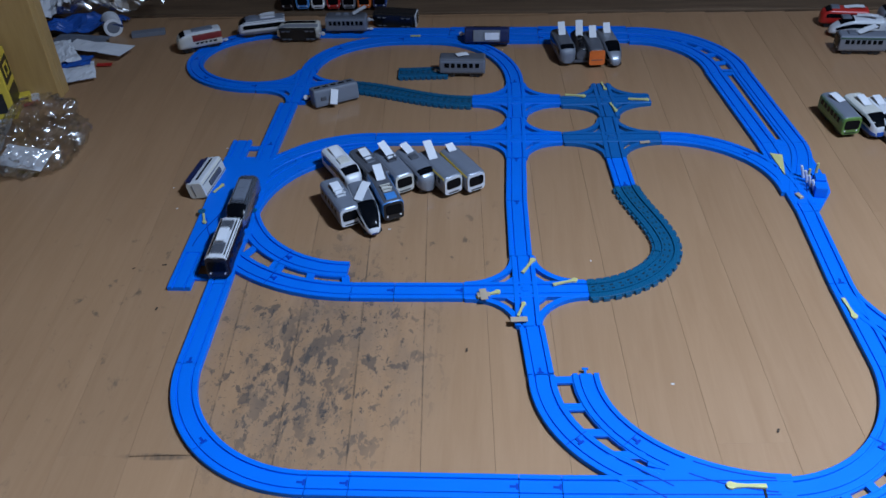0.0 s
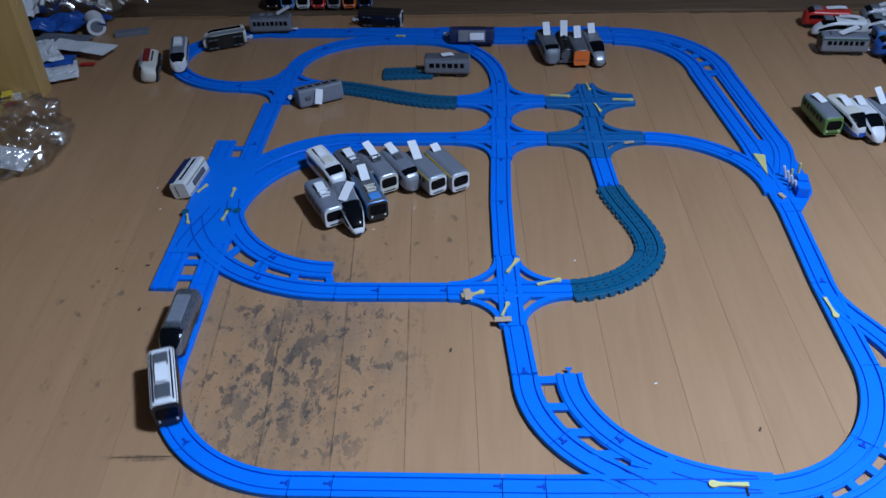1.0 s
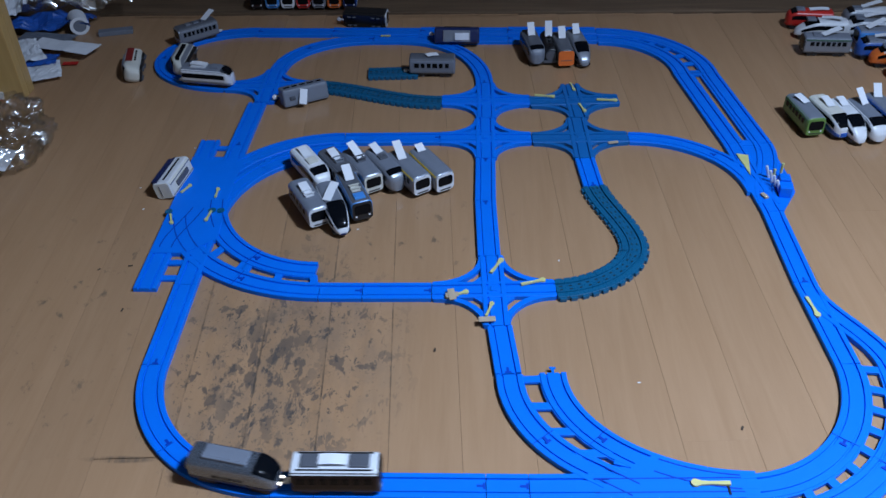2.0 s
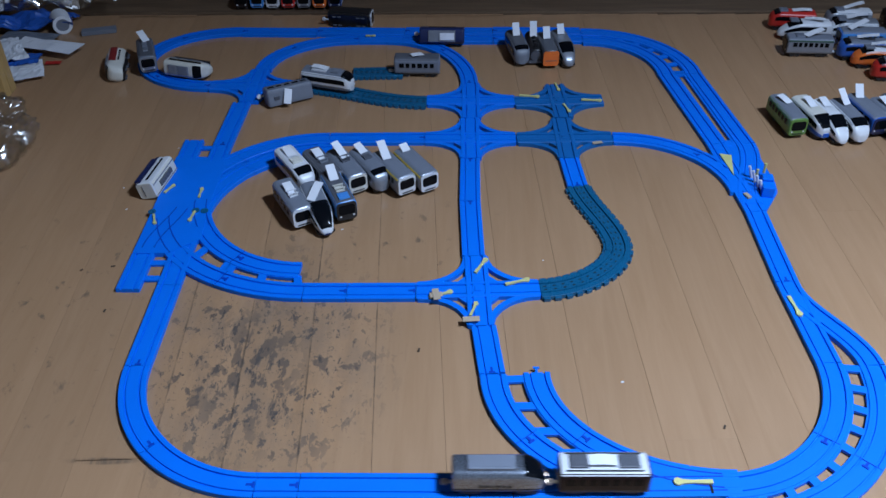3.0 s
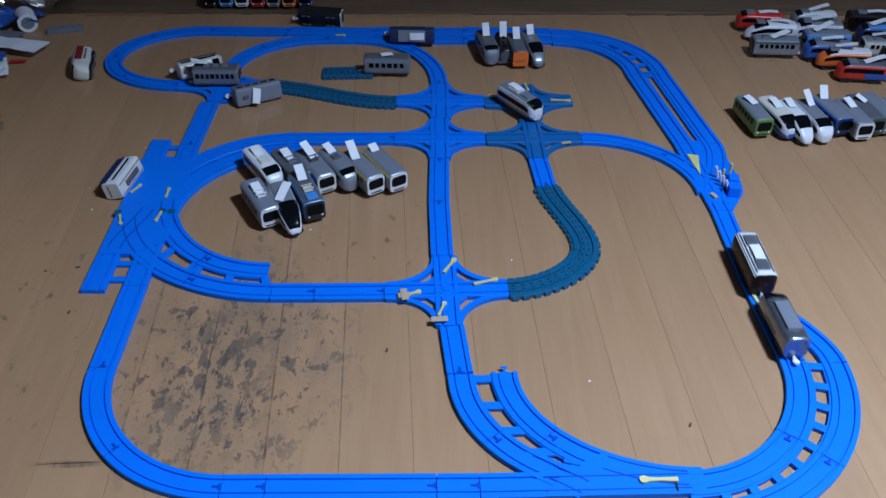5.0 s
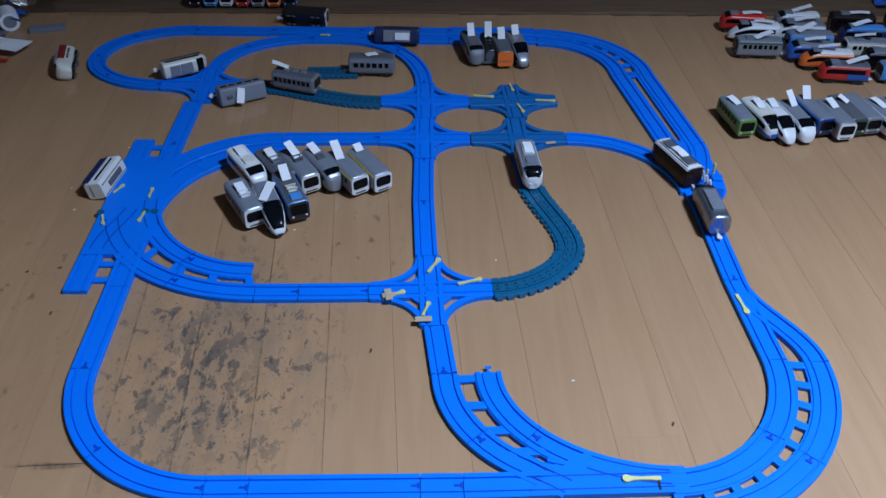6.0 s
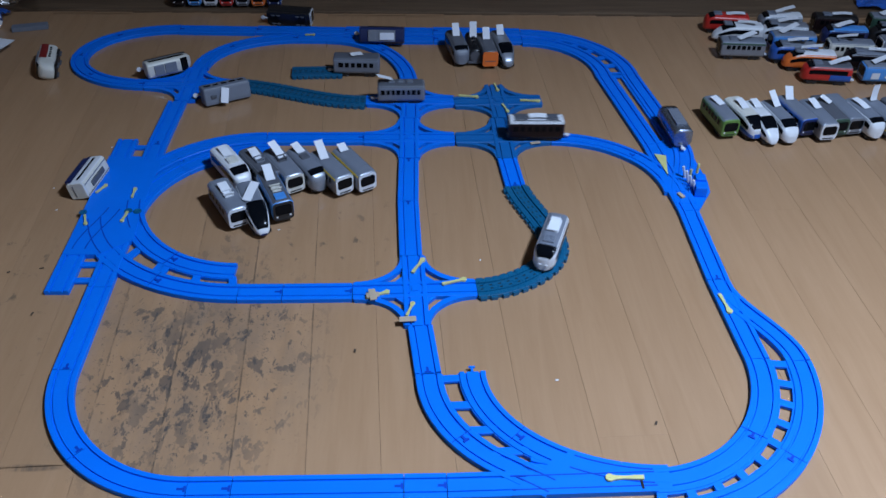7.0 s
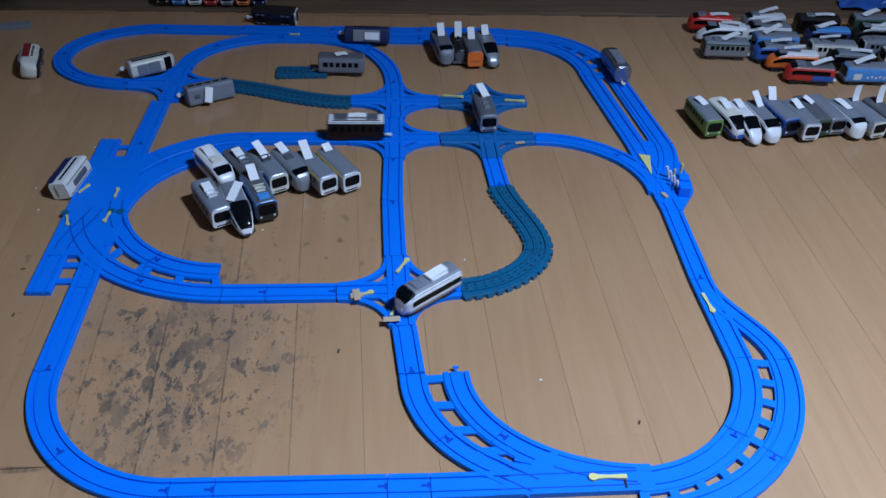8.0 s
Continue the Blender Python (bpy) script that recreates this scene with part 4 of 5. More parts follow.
def yard():
    """The parked fleet at the right: a slanting row and a dense block behind it."""
    row = [
        car("olive green commuter car with grey roof, parked", M_GREENT, M_GREY, BOX, panes=6, screen="flat", front=M_GREENT, slip=(0.3, 0.03, 0.2, 20)),
        car("white and blue express car with black windscreen, parked", M_WHITE, M_CREAM, LONG, screen="mask", skirt=(M_BLUE, 0.4), slip=(0.35, 0.034, 0.2, 0)),
        car("white bullet train car with long nose, parked", M_WHITE, M_WHITE, BULLET, screen="nose", slip=(0.2, 0.03, 0.2, 0)),
        car("white bullet train car with dark windscreen, parked", M_WHITE, M_GREY, Shell(0.114, 0.040, nose=0.034, drop=0.5, pinch=0.3, n=4), screen="nose", slip=(0.2, 0.036, 0.8, 15)),
        car("navy blue locomotive with grey roof, parked", M_BLUE, M_GREY, BOX, panes=4, screen="flat", front=M_NAVY, slip=(0.15, 0.03, 0.8, -15)),
        car("grey commuter car with white front, parked", M_SILVER, M_GREY, BOX, panes=6, screen="flat", front=M_WHITE, slip=(0.3, 0.03, 0.3, 10)),
        car("dark green train car with yellow lines, parked", M_DGREEN, M_DGREY, BOX, panes=5, screen="flat", front=M_DGREEN, stripe=((M_LEMON, 0.4, 0.47),), slip=(0.3, 0.024, 0.4, 40)),
        car("brown striped commuter car with grey roof, parked", M_SILVER, M_GREY, BOX, panes=6, screen="flat", front=M_SILVER, stripe=((M_ORANGE, 0.3, 0.4),)),
        car("white rounded express car with dark windscreen, parked", M_WHITE, M_GREY, ROUND, screen="nose", slip=(0.3, 0.04, 0.1, 10)),
        car("grey commuter car with yellow front trim, parked", M_SILVER, M_GREY, BOX, panes=6, screen="flat", front=M_CREAM, stripe=((M_LEMON, 0.30, 0.38),), slip=(0.2, 0.036, 1.6, 0)),
        car("dark grey train car with tall paper slip, parked", M_DGREY, M_DGREY, BOX, panes=6, screen="flat", front=M_BLACK, slip=(0.3, 0.04, 1.6, 0)),
    ]
    # x, y and heading of each car in the row
    spots = ((0.681, 1.556, -81), (0.730, 1.548, -76), (0.762, 1.530, -80), (0.800, 1.534, -80), (0.843, 1.560, -77), (0.882, 1.543, -82),
             (0.912, 1.560, -82), (0.945, 1.566, -80), (0.985, 1.548, -78), (1.022, 1.552, -74), (1.068, 1.556, -76))
    for ob, (x, y, d) in zip(row, spots):
        put(ob, x - 0.010, y + 0.030, d)
    # the dense block: x, y, body, roof, shell, front, words
    fast = Shell(0.114, 0.040, nose=0.04, drop=0.55, pinch=0.35, n=4)
    block = (
        (0.845, 1.905, M_SILVER, M_GREY, BOX, M_BLACK, "silver commuter car with dark windows"),
        (0.962, 1.884, M_BLUE, M_GREY, ROUND, M_BLUE, "blue express car with grey roof"),
        (0.985, 1.828, M_ORANGE, M_WHITE, fast, M_ORANGE, "orange express car with white roof"),
        (1.003, 1.766, M_RED, M_DGREY, ROUND, M_RED, "red and blue express car with dark roof"),
        (1.140, 1.766, M_SKY, M_GREY, BOX, M_SKY, "light blue car with white markings"),
        (0.848, 2.046, M_RED, M_RED, ROUND, M_RED, "red express car"),
        (0.860, 1.990, M_WHITE, M_WHITE, BULLET, M_WHITE, "white bullet train car"),
        (0.985, 2.052, M_SILVER, M_WHITE, ROUND, M_BLACK, "silver express car with white roof"),
        (0.975, 1.995, M_WHITE, M_SILVER, fast, M_WHITE, "white express car with silver roof"),
        (0.980, 1.940, M_SKY, M_GREY, BOX, M_BLUE, "light blue car with grey roof"),
        (1.125, 2.046, M_WINE, M_BLACK, BOX, M_WINE, "wine red car with black roof"),
        (1.120, 1.975, M_NAVY, M_SKY, ROUND, M_NAVY, "navy car with blue roof"),
        (1.105, 1.900, M_CREAM, M_GREY, BOX, M_CREAM, "cream car with grey roof"),
        (1.270, 2.050, M_DGREEN, M_GREY, BOX, M_DGREEN, "dark green car with grey roof"),
        (1.250, 1.990, M_BLACK, M_WHITE, fast, M_BLACK, "black express car with white roof"),
        (1.240, 1.920, M_GREY, M_SILVER, BOX, M_WHITE, "grey commuter car"),
        (1.125, 1.830, M_WINE, M_GREY, ROUND, M_RED, "dark red car with grey roof"),
        (1.270, 1.850, M_WHITE, M_GREY, BOX, M_WHITE, "white car with grey roof"),
        (1.290, 1.780, M_BLUE, M_DGREY, BOX, M_BLUE, "blue car with dark roof"),
    )
    rng = random.Random(11)
    for x, y, body, roof, sh, front, words in block:
        stripe = ((M_BLUE, 0.1, 0.5),) if "red and blue" in words else ((M_DGREEN, 0.82, 0.92),) if roof is M_GREY and body is M_SILVER else None
        ob = car(words + ", parked in a row", body, roof, sh, None if "markings" in words else (0.1, 0.9, 0.52, 0.78), panes=7 if sh is BOX else 0, screen="flat" if sh is BOX else "nose", front=front,
                 stripe=None if "red and blue" in words else stripe, slip=(0.25 + rng.random() * 0.4, 0.046, 0.05 + 0.35 * rng.random(), rng.uniform(-25, 25)),
                 kit=(("unit", 0.72, 0.02, 0.5, M_GREY),))
        if "markings" in words:
            for s in (-1, 1):
                part("white_emblem", sh.band(0.68, 0.86, 0.22, 0.62, s, 0.0006), M_WHITE, ob)
                for i in range(5):
                    part("white_mark", sh.band(0.16 + 0.09 * i, 0.20 + 0.09 * i, 0.30 + 0.06 * (i % 2), 0.44 + 0.06 * (i % 2), s, 0.0006), M_WHITE, ob)
        if "red and blue" in words:
            for s in (-1, 1):
                smooth(part("blue_panel", sh.band(0.0, 0.45, 0.08, 0.5, s, 0.0007), M_BLUE, ob))
        put(ob, x - 0.030, y + (0.020 if y < 1.86 else 0.004), 177 + rng.uniform(-4, 4))


yard()


def sill_row():
    """Small vehicles lined up on the sill at the far side."""
    mats = (M_WINE, M_SKY, M_WHITE, M_RED, M_SILVER, M_ORANGE, M_BLUE)
    nm = ("wine red", "light blue", "white", "red", "silver", "orange", "blue")
    for i in range(7):
        ob = car(f"{nm[i]} toy locomotive parked on the sill", mats[i], M_DGREY, Shell(0.07, 0.036, zt=0.042), screen="flat", front=(M_WINE, M_SKY, M_WHITE, M_RED, M_SILVER, M_ORANGE, M_NAVY)[i], stripe=((M_WHITE, 0.22, 0.36),) if i in (1, 3, 6) else None, coupler=False)
        put(ob, -0.556 + i * 0.0400, 2.184, -88, 0.0072)


sill_row()

# ---- clutter at the left ----
board = tagged(new("wooden_shelf"), "light pine shelf side standing on the floor", "shelf")
part("side_panel", box_bm((0.75, 0.022, 0.75), (-1.362, 1.715, 0.375), 0.002), M_PINE, board)
part("edge_strip", box_bm((0.020, 0.026, 0.75), (-0.9965, 1.7395, 0.375), 0.002), M_PINE, board)


def crumpled(name, label, category, at, size, material, seed, rough=0.35, turn=0.0, cuts=14, thick=0.0008):
    """A creased sheet of paper or film, lying where it was dropped."""
    rng = random.Random(seed)
    ox, oy = rng.random() * 50, rng.random() * 50
    bm = bmesh.new()
    for lift in (0.0, thick):
        vs = []
        for i in range(cuts + 1):
            row = []
            for j in range(cuts + 1):
                x, y = (i / cuts - 0.5) * size[0], (j / cuts - 0.5) * size[1]
                n = noise.noise(Vector((x * 22 + ox, y * 22 + oy, seed))) + 0.6 * abs(noise.noise(Vector((x * 60 + ox, y * 60, seed))))
                wob = 0.15 * noise.noise(Vector((x * 15, oy + y * 15, 3)))
                row.append(bm.verts.new((x * (1 + wob), y * (1 - wob), max(0.0, size[2] * (0.5 + rough * n * 1.4)) + lift)))
            vs.append(row)
        for r, q in zip(vs, vs[1:]):
            for k in range(cuts):
                f = (r[k], q[k], q[k + 1], r[k + 1])
                bm.faces.new(f if lift else f[::-1])
    ob = tagged(part(name, bm, material), label, category)
    ob.matrix_world = pose(*at, 0, 0, turn)
    return ob


def film_material():
    """Clear packaging film: mostly see-through, with bright creases in the gloss."""
    m, nt, b = nodes_of("clear_film")
    out = nt.nodes["Material Output"]
    tr = nt.nodes.new("ShaderNodeBsdfTransparent")
    tr.inputs[0].default_value = (0.97, 0.975, 0.98, 1)
    gl = nt.nodes.new("ShaderNodeBsdfGlossy")
    gl.inputs["Roughness"].default_value = 0.19
    mix = nt.nodes.new("ShaderNodeMixShader")
    mix.inputs[0].default_value = 0.27
    nt.links.new(tr.outputs[0], mix.inputs[1])
    nt.links.new(gl.outputs[0], mix.inputs[2])
    nt.links.new(mix.outputs[0], out.inputs[0])
    return m


M_FILM = film_material()


def plastic_bag(at, size, seed):
    bm = bmesh.new()
    bmesh.ops.create_icosphere(bm, subdivisions=5, radius=1.0)
    for v in bm.verts:
        p = v.co.copy()
        n = noise.noise(p * 2.2 + Vector((seed, 0, 0))) * 0.30
        ridge = abs(noise.noise(p * 5.0 + Vector((0, seed, 0)))) * 0.32 + abs(noise.noise(p * 10.0 + Vector((0, seed, 4)))) * 0.13
        v.co = p * (0.85 + n + 0.3 - ridge)
        v.co.z = max(-0.62, v.co.z)
    bmesh.ops.transform(bm, matrix=Matrix.Diagonal((size[0], size[1], size[2], 1)) , verts=bm.verts)
    low = min(v.co.z for v in bm.verts)
    bmesh.ops.translate(bm, vec=(0, 0, -low + 0.001), verts=bm.verts)
    ob = tagged(new("plastic_bag"), "crumpled clear plastic bag with white card inside", "plastic bag")
    smooth(part("film", bm, M_FILM, ob), 75)
    card = part("card", box_bm((0.105, 0.052, 0.0012), (0, 0, 0), 0.0003), M_PAPER, ob, "white paper card")
    card.matrix_local = pose(-0.004, -0.066, 0.028, 18, 0, -14)
    ob.matrix_world = pose(*at)
    return ob


plastic_bag((-0.938, 1.490, 0), (0.078, 0.108, 0.06), 3.7)
crumpled("paper_sheet", "crumpled white paper sheet on the floor", "paper", (-1.000, 1.812, 0.001), (0.10, 0.10, 0.016), M_PAPER, 2, turn=20)
crumpled("paper_sheet", "folded white card lying on the floor", "paper", (-0.972, 1.925, 0.014), (0.16, 0.055, 0.012), M_PAPER, 5, 0.2, -14)
crumpled("paper_sheet", "white crumpled wrapper beside the shelf", "paper", (-1.065, 1.900, 0.006), (0.08, 0.13, 0.022), M_PAPER, 8, turn=30)
crumpled("paper_sheet", "grey cardboard scrap on the floor", "cardboard", (-1.04, 1.985, 0.008), (0.14, 0.045, 0.012), M_GREY, 9, 0.2, -8)
crumpled("blue_sheet", "dark blue plastic sheet on the floor", "plastic sheet", (-1.080, 2.055, 0.004), (0.24, 0.085, 0.034), M_BLUE, 12, 0.5, 8, 18)
crumpled("blue_sheet", "small blue plastic wrapper under paper", "plastic sheet", (-1.015, 1.868, 0.003), (0.08, 0.05, 0.018), M_BLUE, 14, 0.4, 10)
crumpled("clear_wrap", "heap of clear plastic wrapping by the sill", "plastic wrap", (-1.03, 2.105, 0.030), (0.34, 0.075, 0.05), M_FILM, 21, 0.7, 8, 26)
crumpled("paper_sheet", "large white wrapper leaning by the shelf", "paper", (-1.150, 2.085, 0.040), (0.11, 0.10, 0.05), M_PAPER, 31, 0.5, 14)
crumpled("red_scrap", "small red paper scrap on the floor", "paper", (-0.945, 1.868, 0.001), (0.036, 0.016, 0.004), M_RED, 33, 0.4, 5)
crumpled("paper_sheet", "small crumpled white tissue on the box", "paper", (-1.116, 1.646, 0.141), (0.05, 0.04, 0.03), M_PAPER, 37, 0.6, 5)

roll = tagged(new("paper_roll"), "white paper roll lying on its side", "paper roll")
rb = bmesh.new()
ring_out, ring_in = [], []
for i in range(28):
    a = 2 * math.pi * i / 28
    for lst, r in ((ring_out, 0.023), (ring_in, 0.0155)):
        lst.append([rb.verts.new((r * math.cos(a), y, r * math.sin(a))) for y in (-0.024, 0.030)])
for i in range(28):
    j = (i + 1) % 28
    rb.faces.new((ring_out[i][0], ring_out[j][0], ring_out[j][1], ring_out[i][1]))
    rb.faces.new((ring_in[i][1], ring_in[j][1], ring_in[j][0], ring_in[i][0]))
    for e in (0, 1):
        rb.faces.new((ring_out[i][e], ring_in[i][e], ring_in[j][e], ring_out[j][e]))
bmesh.ops.recalc_face_normals(rb, faces=rb.faces[:])
part("tube", rb, M_PAPER, roll)
part("core", cyl_bm(0.0158, 0.046, Matrix.Rotation(math.pi / 2, 4, "X"), 28), M_GREY, roll, "grey cardboard core")
roll.matrix_world = pose(-0.985, 2.05, 0.0232, 0, 0, 28)
tagged(part("grey_slab", box_bm((0.082, 0.022, 0.011), (0, 0, 0), 0.001), M_GREY), "flat grey plastic bar on the floor", "plastic bar").matrix_world = pose(-0.890, 2.035, 0.0058, 0, 0, 14)

crate = tagged(new("toy_box"), "yellow toy box with black printed side", "toy box")
part("box_body", box_bm((0.11, 0.070, 0.14), (0, 0, 0.07), 0.002), M_LEMON, crate)
part("print_panel", box_bm((0.085, 0.001, 0.046), (0, -0.0357, 0.040)), M_BLACK, crate, "black printed panel")
part("print_panel", box_bm((0.085, 0.001, 0.048), (0, -0.0357, 0.102)), M_BLACK, crate, "black printed panel")
for i in range(3):
    part("print_bar", box_bm((0.014, 0.001, 0.026), (-0.026 + i * 0.026, -0.0365, 0.102)), M_LEMON, crate)
for zc in (0.040, 0.102):
    part("print_panel", box_bm((0.001, 0.056, 0.048), (0.0557, 0, zc)), M_BLACK, crate, "black printed panel")
for size_, at_ in (((0.001, 0.030, 0.005), (0, 0, 0.114)), ((0.001, 0.005, 0.026), (0, -0.013, 0.102)), ((0.001, 0.005, 0.026), (0, 0.013, 0.102)), ((0.001, 0.012, 0.005), (0, 0.006, 0.091))):
    part("print_bar", box_bm(size_, (0.0565, at_[1], at_[2])), M_LEMON, crate)
crate.matrix_world = pose(-1.112, 1.642, 0, 0, 0, 14)

truck = tagged(new("toy_truck"), "small yellow, red and white toy truck", "toy truck")
part("cab", box_bm((0.030, 0.026, 0.018), (0, 0, 0.018), 0.003), M_LEMON, truck)
part("window", box_bm((0.020, 0.0268, 0.006), (0, 0, 0.021), 0.001), M_BLACK, truck)
part("bonnet", box_bm((0.018, 0.024, 0.010), (0.022, 0, 0.013), 0.002), M_WHITE, truck)
part("bumper", box_bm((0.046, 0.028, 0.008), (0.004, 0, 0.007), 0.002), M_RED, truck)
for x in (-0.010, 0.020):
    for s in (-1, 1):
        part("wheel", cyl_bm(0.005, 0.004, Matrix.Translation((x, s * 0.013, 0.005)) @ Matrix.Rotation(math.pi / 2, 4, "X"), 12), M_BLACK, truck)
truck.matrix_world = pose(-1.058, 1.684, 0, 0, 0, 25)

crumpled("magazine_page", "glossy printed page beside the bag", "paper", (-1.085, 1.535, 0.002), (0.09, 0.14, 0.008), M_WHITE, 41, 0.2, 12)
crumpled("blue_sheet", "blue plastic sheet lying on the sill", "plastic sheet", (1.30, 2.19, 0.005), (0.16, 0.06, 0.024), M_BLUE, 52, 0.5, -8)
tagged(part("wood_block", box_bm((0.026, 0.026, 0.05), (0.262, 2.232, 0.029), 0.002), M_ORANGEBROWN), "small red brown wooden block on the sill", "block")
rng_c = random.Random(5)
for x, y in ((0.362, 0.790), (-0.06, 0.935), (-0.56, 1.02), (-0.63, 1.12), (0.27, 1.92), (-0.58, 1.13), (0.105, 0.883)):
    crumpled("dark_crumb", "tiny dark crumb of dirt on the floor", "dirt", (x, y, 0.0004), (0.005 + 0.003 * rng_c.random(), 0.003, 0.001), M_SEAM, int(x * 900) % 89, 0.3, rng_c.uniform(0, 90), 3, 0.0005)
for x, y in ((-0.605, 1.292), (-0.63, 1.36), (0.142, 1.147), (-0.205, 1.232), (0.235, 0.872), (-0.56, 1.50)):
    crumpled("paper_scrap", "tiny white paper scrap on the floor", "paper", (x, y, 0.0004), (0.0028 + 0.002 * rng_c.random(), 0.0022, 0.0006), M_PAPER, int(x * 1000) % 97, 0.2, rng_c.uniform(0, 90), 3, 0.0005)

floor_boards()


# ---- running ----
path_a = (line((-0.471, 1.70), (-0.471, 0.895), 9) + quarter((-0.471, 0.895), (-0.261, 0.687), "v")[1:] + line((-0.261, 0.687), (0.336, 0.690), 9)[1:]
          + quarter((0.539, 0.905), (0.336, 0.690), "v")[::-1][1:] + line((0.539, 0.905), (0.531, 1.085), 4)[1:] + line((0.531, 1.085), (0.531, 1.278), 4)[1:])
path_a1 = path_a + line((0.531, 1.278), (0.519, 1.335))[1:] + branch[::-1][1:] + line((0.311, 1.529), (-0.26, 1.527), 9)[1:]
path_a2 = (path_a + line((0.531, 1.278), (0.519, 1.365), 3)[1:] + bend((0.519, 1.365), (0.05, 1), (0.567, 1.535), (-0.1, 1))[1:] + line((0.567, 1.535), (0.530, 1.80), 7)[1:]
           + quarter((0.300, 2.018), (0.530, 1.80), "h")[::-1][1:] + line((0.30, 2.024), (-0.5, 2.028), 9)[1:])
path_b = (line((0.30, 2.024), (-0.53, 2.030), 9) + quarter((-0.53, 2.030), (-0.726, 1.882), "h")[1:] + quarter((-0.726, 1.882), (-0.552, 1.750), "v")[1:]
          + line((-0.552, 1.750), (-0.352, 1.750), 5)[1:] + wavy[1:] + line((-0.068, 1.677), (0.12, 1.682), 5)[1:]
          + bend((0.12, 1.682), (1.0, 0.0), (0.215, 1.60), (0.0, -1.0))[1:] + line((0.215, 1.60), (0.2155, 1.453))[1:] + line((0.2155, 1.453), (0.2225, 1.357))[1:] + snake[1:]
          + bend((0.131, 1.068), (-1, -0.06), (0.036, 0.981), (0, -1))[1:] + line((0.036, 0.981), (0.046, 0.882))[1:])


def nearest(path, p):
    """Distance along a path of the place nearest to p."""
    best, s = (9, 0), 0.0
    for a, b in zip(path, path[1:]):
        d = math.dist(a, b)
        if d > 0:
            k = max(0, min(1, ((p[0] - a[0]) * (b[0] - a[0]) + (p[1] - a[1]) * (b[1] - a[1])) / d**2))
            q = (a[0] + (b[0] - a[0]) * k, a[1] + (b[1] - a[1]) * k)
            best = min(best, (math.dist(p, q), s + k * d))
        s += d
    return best[1]


def runs(path, marks, z=0.0048, wheelbase=0.07, step=0.1):
    """Rows for a car on a path: its bogies follow the rail. marks: (seconds, distance along the path)."""
    ts = [m[0] for m in marks]
    ss = [m[1] for m in marks]
    rows = []
    for i in range(int(8 / step) + 1):
        t = i * step
        # monotone smooth interpolation
        k = min(max(0, sum(1 for v in ts if v <= t) - 1), len(ts) - 2)
        h = ts[k + 1] - ts[k]
        slope = [(ss[j + 1] - ss[j]) / (ts[j + 1] - ts[j]) for j in range(len(ts) - 1)]

        def tangent(j):
            if j == 0 or j == len(ts) - 1:
                return slope[0] if j == 0 else slope[-1]
            a, b = slope[j - 1], slope[j]
            return 0 if a * b <= 0 else 2 * a * b / (a + b)
        u = (t - ts[k]) / h
        s = ((2 * u**3 - 3 * u**2 + 1) * ss[k] + (u**3 - 2 * u**2 + u) * h * tangent(k) + (3 * u**2 - 2 * u**3) * ss[k + 1] + (u**3 - u**2) * h * tangent(k + 1))
        a, b = at_distance(path, max(0, s - wheelbase / 2)), at_distance(path, s + wheelbase / 2)
        rows.append((t, pose((a[0] + b[0]) / 2, (a[1] + b[1]) / 2, z, 0, 0, math.degrees(math.atan2(b[1] - a[1], b[0] - a[0])))))
    return rows


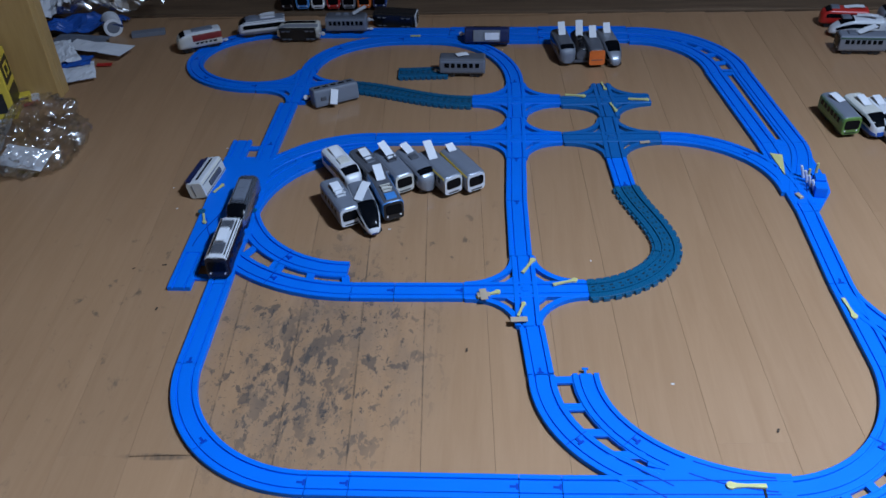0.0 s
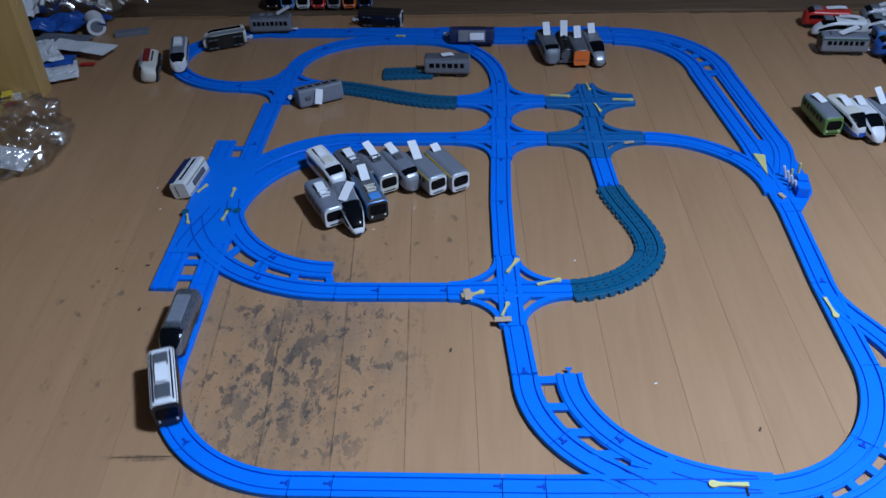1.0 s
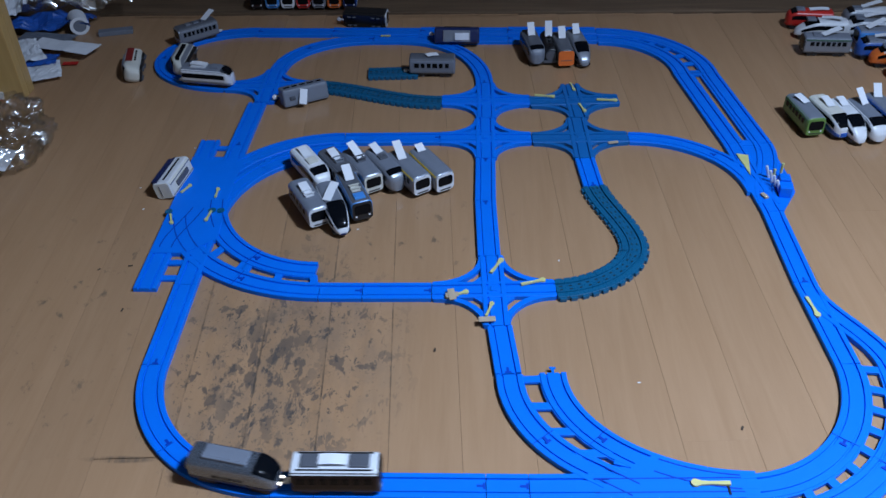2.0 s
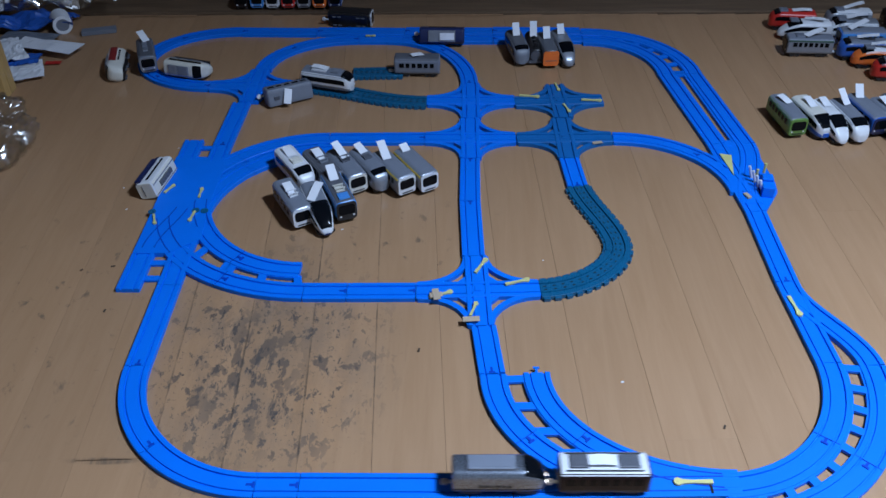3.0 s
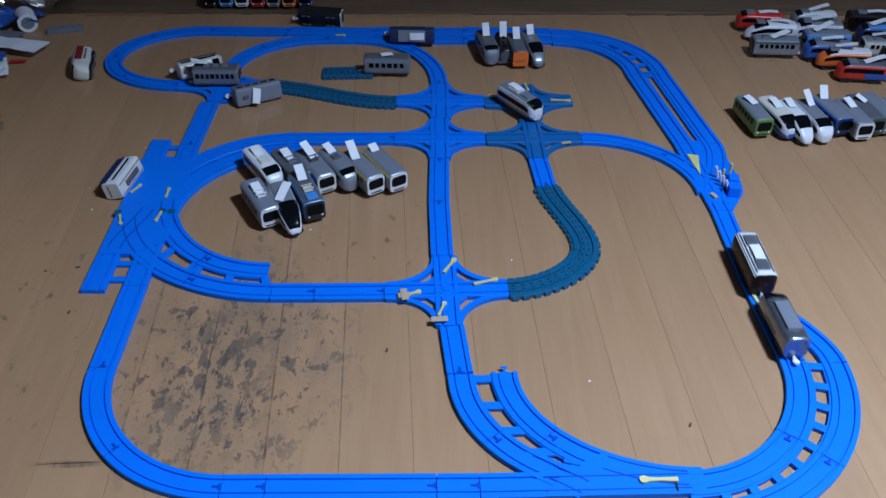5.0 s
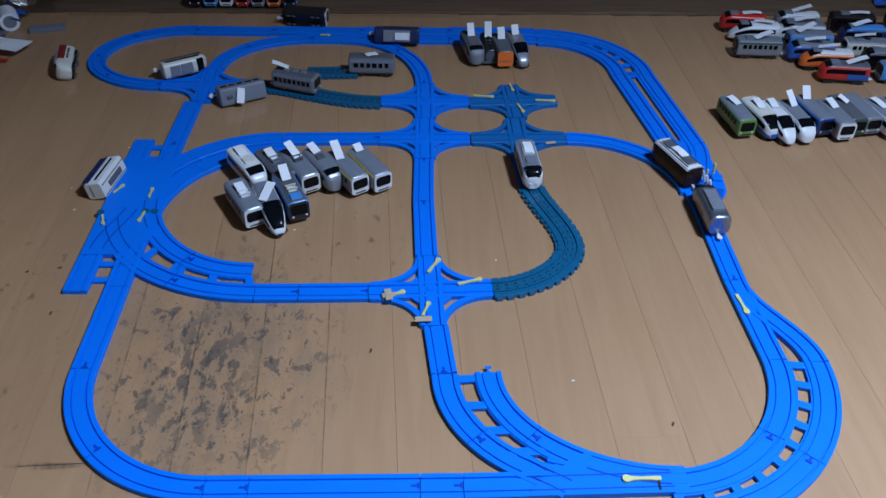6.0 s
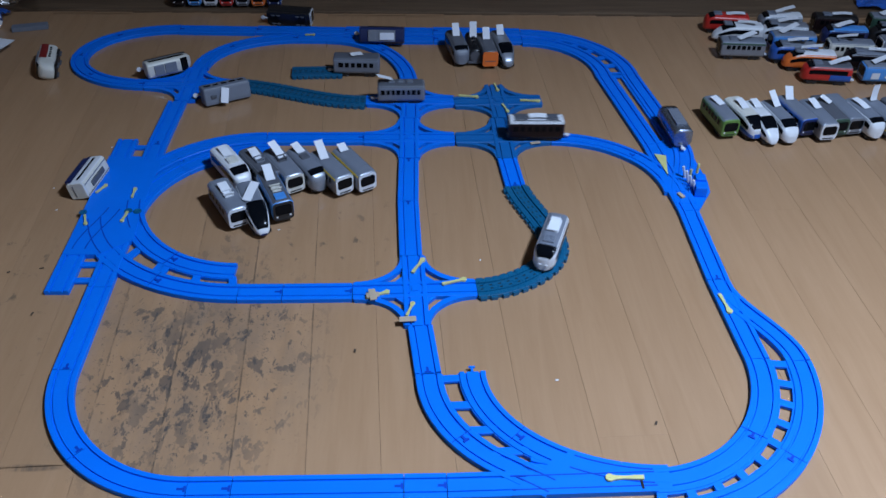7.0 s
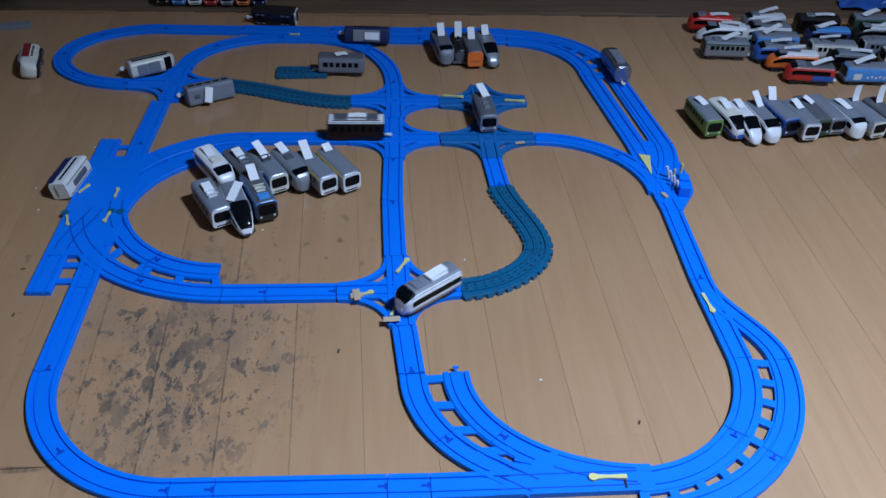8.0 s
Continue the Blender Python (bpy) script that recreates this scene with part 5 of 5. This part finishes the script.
def motions():
    def along(path, spots):
        return [(t, nearest(path, (x, y))) for t, x, y in spots]

    lead = along(path_a1, [(0, -0.471, 1.14), (1, -0.471, 0.825), (1.5, -0.347, 0.703), (2.8, 0.105, 0.685), (3.5, 0.365, 0.703), (4, 0.497, 0.787),
                           (4.5, 0.530, 0.939), (5.8, 0.525, 1.347), (6.5, 0.427, 1.510), (7, 0.278, 1.525), (8, -0.05, 1.529)])
    walk(wine_car, runs(path_a1, lead))
    # the second car is pushed along behind, then takes the other branch on its own
    walk(silver_car, runs(path_a2, [(t, s - 0.130) for t, s in lead if t < 5] + along(path_a2, [(5.8, 0.531, 1.203), (6.5, 0.522, 1.397), (7, 0.563, 1.545), (8, 0.527, 1.815)])))
    walk(liner, runs(path_b, along(path_b, [(0, -0.594, 2.02), (1, -0.72, 1.86), (1.5, -0.706, 1.805), (2.8, -0.33, 1.745), (3.5, -0.18, 1.697), (4, -0.059, 1.68), (4.5, 0.085, 1.68),
                                            (5.8, 0.212, 1.444), (6.5, 0.245, 1.277), (7, 0.268, 1.155), (8, 0.077, 1.037)])))
    walk(grey_car, runs(path_b, along(path_b, [(0, -0.383, 2.02), (1, -0.533, 2.02), (1.5, -0.601, 2.01), (3.5, -0.68, 1.776), (4, -0.603, 1.745), (4.5, -0.545, 1.745),
                                               (5.8, -0.298, 1.735), (6.5, -0.128, 1.68), (7, 0.007, 1.68), (8, 0.210, 1.592)])))

    def fell(rows, rx):
        return [(t, pose(x, y, 0.026, 0, 0, d) @ pose(0, 0, 0, rx, 0, 0) @ pose(0, 0, -0.03)) for t, x, y, d in rows]

    walk(fallen, fell([(0, -0.498, 2.005, 180), (0.5, -0.57, 2.0, 184), (1, -0.638, 1.965, 202), (1.5, -0.675, 1.91, 225), (2.2, -0.66, 1.82, 290), (2.8, -0.62, 1.80, 335), (3.5, -0.570, 1.775, 355),
                       (4, -0.515, 1.792, 372), (4.5, -0.503, 1.803, 386), (5, -0.507, 1.80, 390), (8, -0.507, 1.80, 390)], 80))
    def tip(x, y, d, rx, z=0.020):
        return pose(x, y, z, 0, 0, d) @ pose(0, 0, 0, rx) @ pose(0, 0, -0.030 + 0.01 * (1 - abs(rx) / 80))

    walk(red_car, [(0, tip(-0.733, 1.950, 205, 0, 0.024)), (0.2, tip(-0.757, 1.920, 220, 2, 0.022)), (0.4, tip(-0.775, 1.868, 256, 25)), (0.6, tip(-0.781, 1.828, 276, 55)),
                   (0.8, tip(-0.782, 1.822, 281, 74)), (1.0, tip(-0.782, 1.822, 282, 76)), (8, tip(-0.782, 1.822, 282, 76))])


motions()
